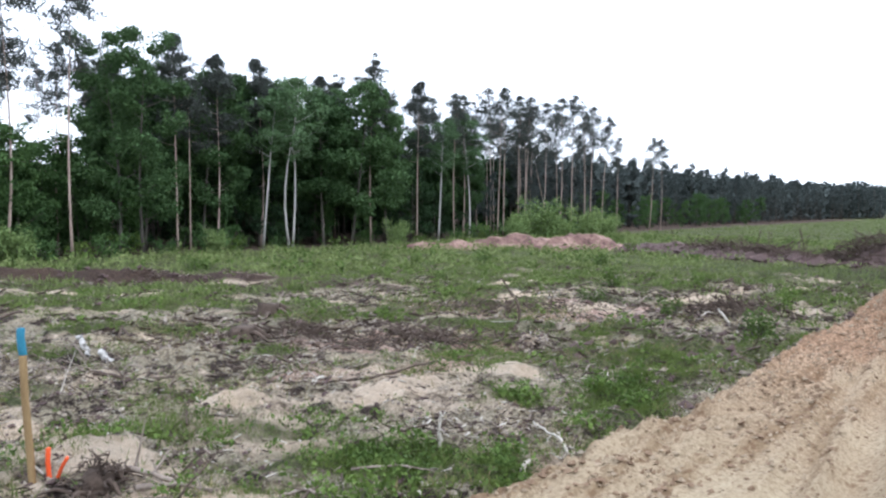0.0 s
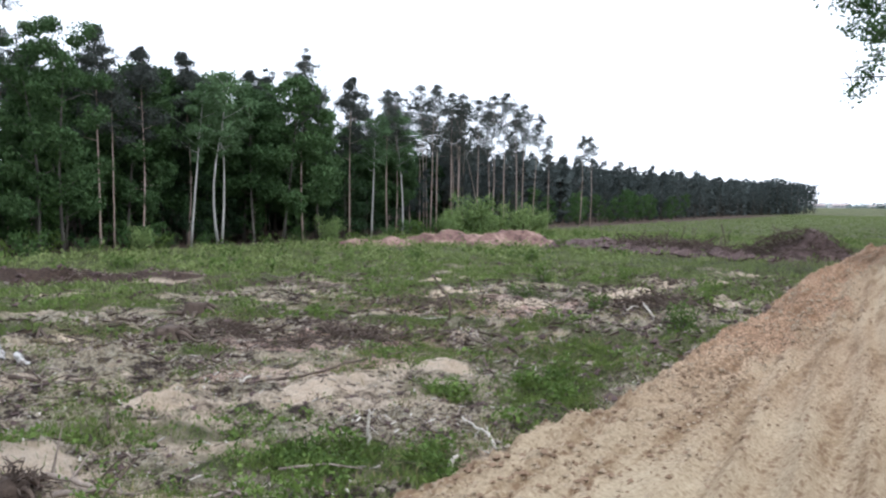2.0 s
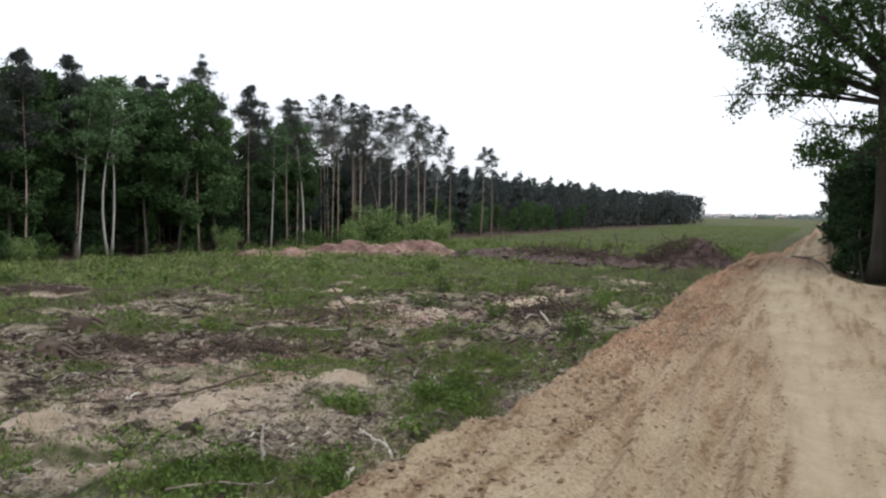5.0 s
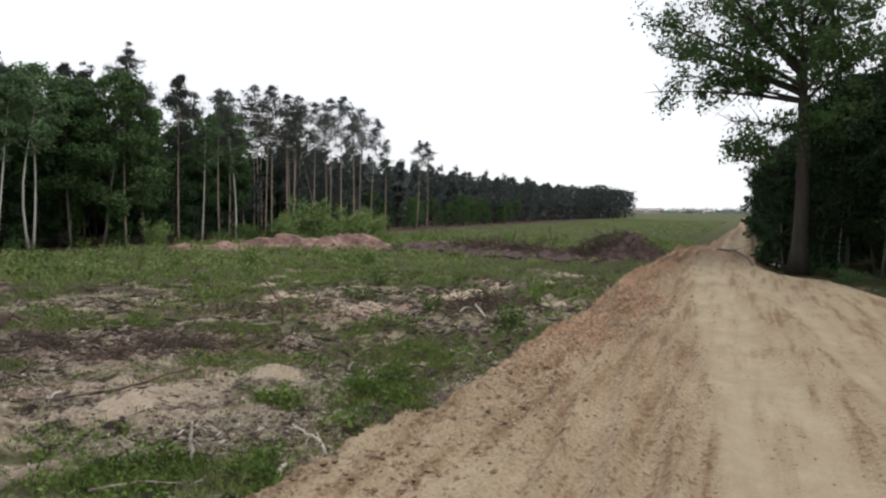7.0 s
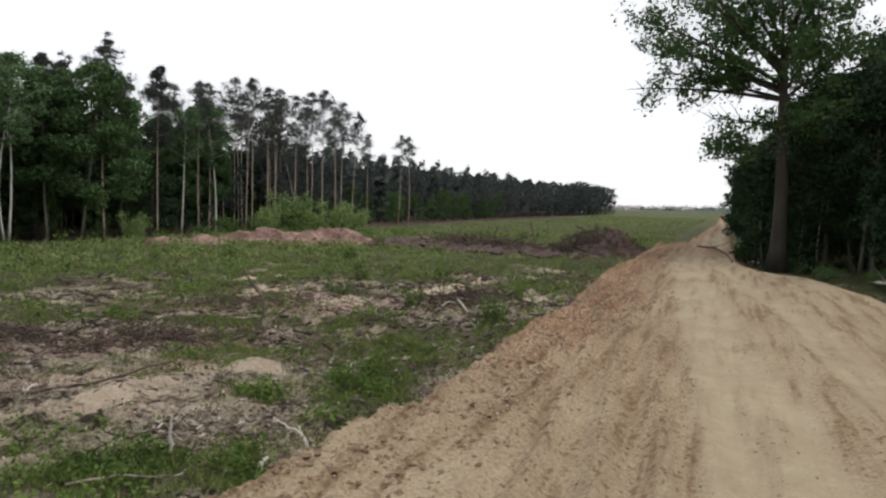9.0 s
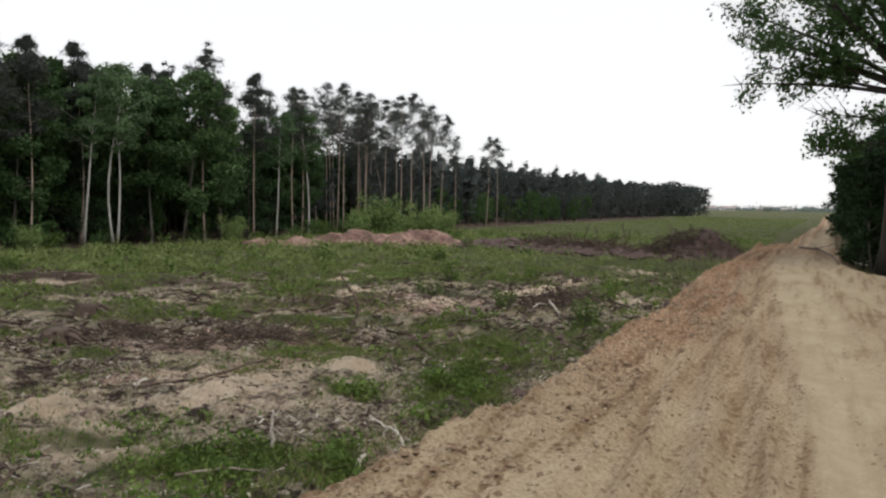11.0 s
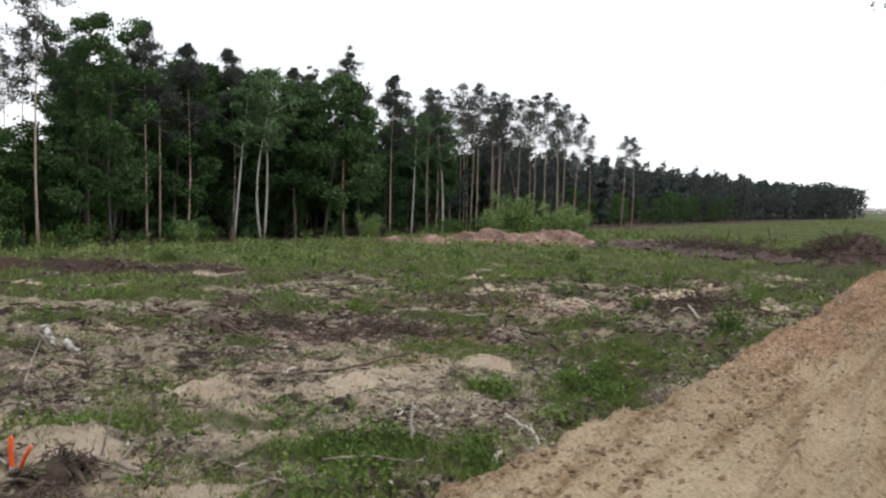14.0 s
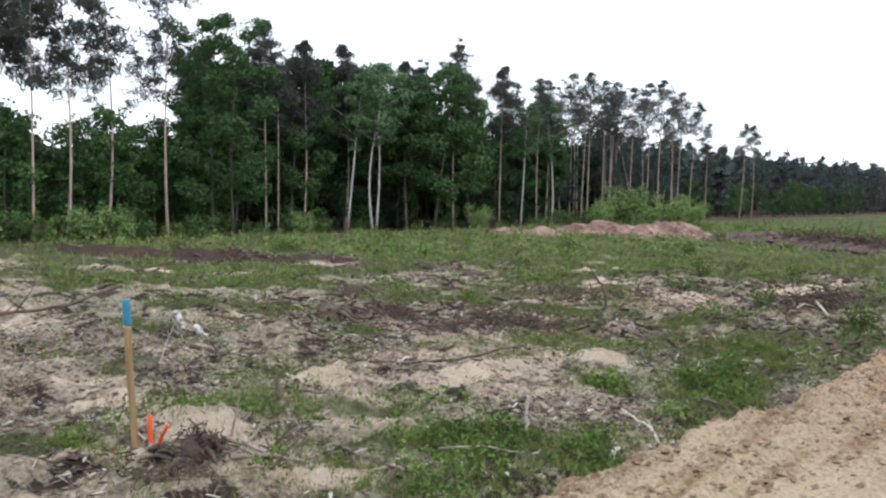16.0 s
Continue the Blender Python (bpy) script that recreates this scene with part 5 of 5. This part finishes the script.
clods("sand_clods", "crumbled ridges of sand between the tyre tracks", 30000, (-2.6, 4.0, 3.5, 24), 216, 0.0105, ridges, CRUMB)
clods("soil_clods", "grey lumps of turned soil on the clearing", 8000, (-14, -2.6, 2.5, 14), 217, 0.022, bare, LUMPS)
clods("soil_clods", "dark lumps of turned soil on the clearing", 9000, (-14, -2.6, 2.5, 14), 218, 0.026, bare, PEAT)
clods("soil_clods", "lumps of turned soil on the farther clearing", 7000, (-24, -2.6, 10, 32), 219, 0.04, bare, LUMPS)
clods("soil_clods", "dark lumps of turned soil on the farther clearing", 7000, (-24, -2.6, 10, 32), 220, 0.055, bare, PEAT)
clods("soil_clods", "reddish clods on the soil heap", 1500, (-31, -16, 34, 52), 221, 0.09, lambda x, y: 1.0 * (blob(x, y, -23.3, 42.6, 6.8, 2.0, 37) < 1.2), SOIL)
clods("sand_clods", "crumbled lumps of sand along the road edge", 9000, (-3, 0.4, 3.5, 16), 211, 0.015, rough_edge, CLOD)
clods("sand_clods", "darkened brown crumbs along the road edge", 12000, (-3, 0.9, 3.5, 20), 222, 0.018, rough_edge, CRUMB)
clods("sand_clods", "crumbled lumps of sand along the farther road edge", 7000, (-3.4, 0.4, 14, 45), 212, 0.03, rough_edge, CLOD)
clods("sand_clods", "scattered crumbs of sand on the road", 1500, (-1.5, 4.5, 3.5, 24), 213, 0.009, lambda x, y: 0.5 + 0 * x, CRUMB)
clods("peat_clods", "dark turned clods along the ditch", 1200, (-32, -18, 7, 18), 214, 0.07, lambda x, y: 1.0 * (blob(x, y, -24.8, 14.0, 6.5, 0.7, 31) < 1), PEAT)
clods("peat_clods", "dark turned clods on the grass", 1500, (-24, -6, 38, 52), 215, 0.24, lambda x, y: 0.9 * (blob(x, y, -14, 44.0, 10, 3.2, -22) < 1), PEAT)


# ---- far fields and the town on the horizon ----
FIELD_GREEN = rough_material("pale_field", [(0.3, (0.2, 0.26, 0.12)), (0.7, (0.34, 0.38, 0.2))], 0.02, 0.3)
# trees, walls and roofs in paled colours that hold the distance haze
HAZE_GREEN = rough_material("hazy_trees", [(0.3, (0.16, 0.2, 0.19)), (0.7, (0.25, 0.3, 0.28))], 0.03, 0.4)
WALLS = [rough_material("house_plaster_pale", [(0.3, (0.6, 0.6, 0.6)), (0.7, (0.75, 0.74, 0.72))], 0.5, 4), rough_material("house_plaster_grey", [(0.3, (0.42, 0.42, 0.43)), (0.7, (0.52, 0.5, 0.5))], 0.5, 4)]
ROOFS = [rough_material("hazed_roof_red", [(0.3, (0.42, 0.35, 0.33)), (0.7, (0.5, 0.42, 0.4))], 0.5, 4), rough_material("hazed_roof_grey", [(0.3, (0.3, 0.31, 0.34)), (0.7, (0.4, 0.41, 0.43))], 0.5, 4)]
GLASS_DARK = rough_material("window_glass_dark", [(0.3, (0.1, 0.11, 0.13)), (0.7, (0.16, 0.17, 0.2))], 0.5, 4, rough=0.2)


def house(x, y, w, d, h, turn, wall, roof):
    root = tagged(new("far_house"), "distant pale house on the horizon", "house", "town on the horizon")
    root.matrix_basis = pose(x, y, -0.5, 0, 0, turn)
    a, b = w / 2, d / 2
    geo = Geo().add([(-a, -b, 0), (a, -b, 0), (a, b, 0), (-a, b, 0), (-a, -b, h), (a, -b, h), (a, b, h), (-a, b, h), (-a, 0, h * 1.45), (a, 0, h * 1.45)],
                    [(0, 1, 5, 4), (2, 3, 7, 6), (1, 2, 6, 9, 5), (3, 0, 4, 8, 7)])
    part("wall", geo, wall, root, soft=False)
    e, k = 0.5, h * 0.06
    top = [(-a - e, -b - e, h - k), (a + e, -b - e, h - k), (a + e, 0, h * 1.45 + 0.2), (-a - e, 0, h * 1.45 + 0.2), (a + e, b + e, h - k), (-a - e, b + e, h - k)]
    low = [(p[0], p[1], p[2] - 0.25) for p in top]
    part("roof", Geo().add(top + low, [(0, 1, 2, 3), (3, 2, 4, 5), (7, 6, 9, 8), (8, 9, 11, 10), (0, 6, 7, 1), (5, 4, 10, 11), (1, 7, 8, 2), (2, 8, 10, 4), (0, 3, 9, 6), (3, 5, 11, 9)]), roof, root, soft=False)
    for k in range(3):
        wx = -a + w * (k + 1) / 4
        part("window", Geo().add([(wx - 0.8, -b - 0.05, h * 0.35), (wx + 0.8, -b - 0.05, h * 0.35), (wx + 0.8, -b - 0.05, h * 0.75), (wx - 0.8, -b - 0.05, h * 0.75)], [(0, 1, 2, 3)]), GLASS_DARK, root, soft=False)
    return root


for n in range(26):
    x = -190 + 12.0 * n + rnd(-6, 6)
    house(x, 1050 + rnd(0, 400), rnd(9, 18), rnd(8, 12), rnd(3, 5.5), rnd(-25, 25), WALLS[n % 3 == 1], ROOFS[int(rng.integers(2))])


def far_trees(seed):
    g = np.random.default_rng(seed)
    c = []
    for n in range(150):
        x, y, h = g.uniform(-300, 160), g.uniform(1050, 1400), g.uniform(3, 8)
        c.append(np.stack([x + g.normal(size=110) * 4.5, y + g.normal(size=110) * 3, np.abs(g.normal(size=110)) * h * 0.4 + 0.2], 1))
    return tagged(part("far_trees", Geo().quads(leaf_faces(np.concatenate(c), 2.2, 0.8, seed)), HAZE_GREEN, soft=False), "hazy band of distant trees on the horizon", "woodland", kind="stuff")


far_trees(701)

brush("root_tangle", "torn dark roots and twigs round a stump", -5.98, 3.86, 0.32, 0.26, 30, 0.3, 130, 617, DARK_WOOD, 0.17)
branch("grey root lying on sandy soil", [(-5.6, 4.0, 0.03), (-5.2, 4.2, 0.1), (-4.9, 4.3, 0.04)], 0.03, DEAD_WOOD, twigs=3, seed=20)
plant(LOW_BUSHES[1], -3.95, 4.95, 0.8, 0.3, label="leafy green weed in the litter by the bank")
plant(LOW_BUSHES[1], -6.9, 3.1, 0.55, 1.3, label="low green weed beside the survey stake")
branch("pale broken branch at the foot of the oak", [(1.95, 44.0, 0.1), (2.4, 42.0, 0.15), (2.75, 40.0, 0.1)], 0.05, PALE_WOOD, twigs=4, seed=21)
branch("pale branch lying at the wood edge", [(5.6, 30.5, 0.2), (6.2, 29.4, 0.3), (6.8, 28.8, 0.2)], 0.05, PALE_WOOD, twigs=4, seed=22)
branch("dark thin log curved along the road hump", [(-0.4, 43.4, 0.08), (0.4, 40.0, 0.14), (1.0, 36.0, 0.16), (1.2, 31.5, 0.08)], 0.06, DARK_WOOD, twigs=2, seed=23)
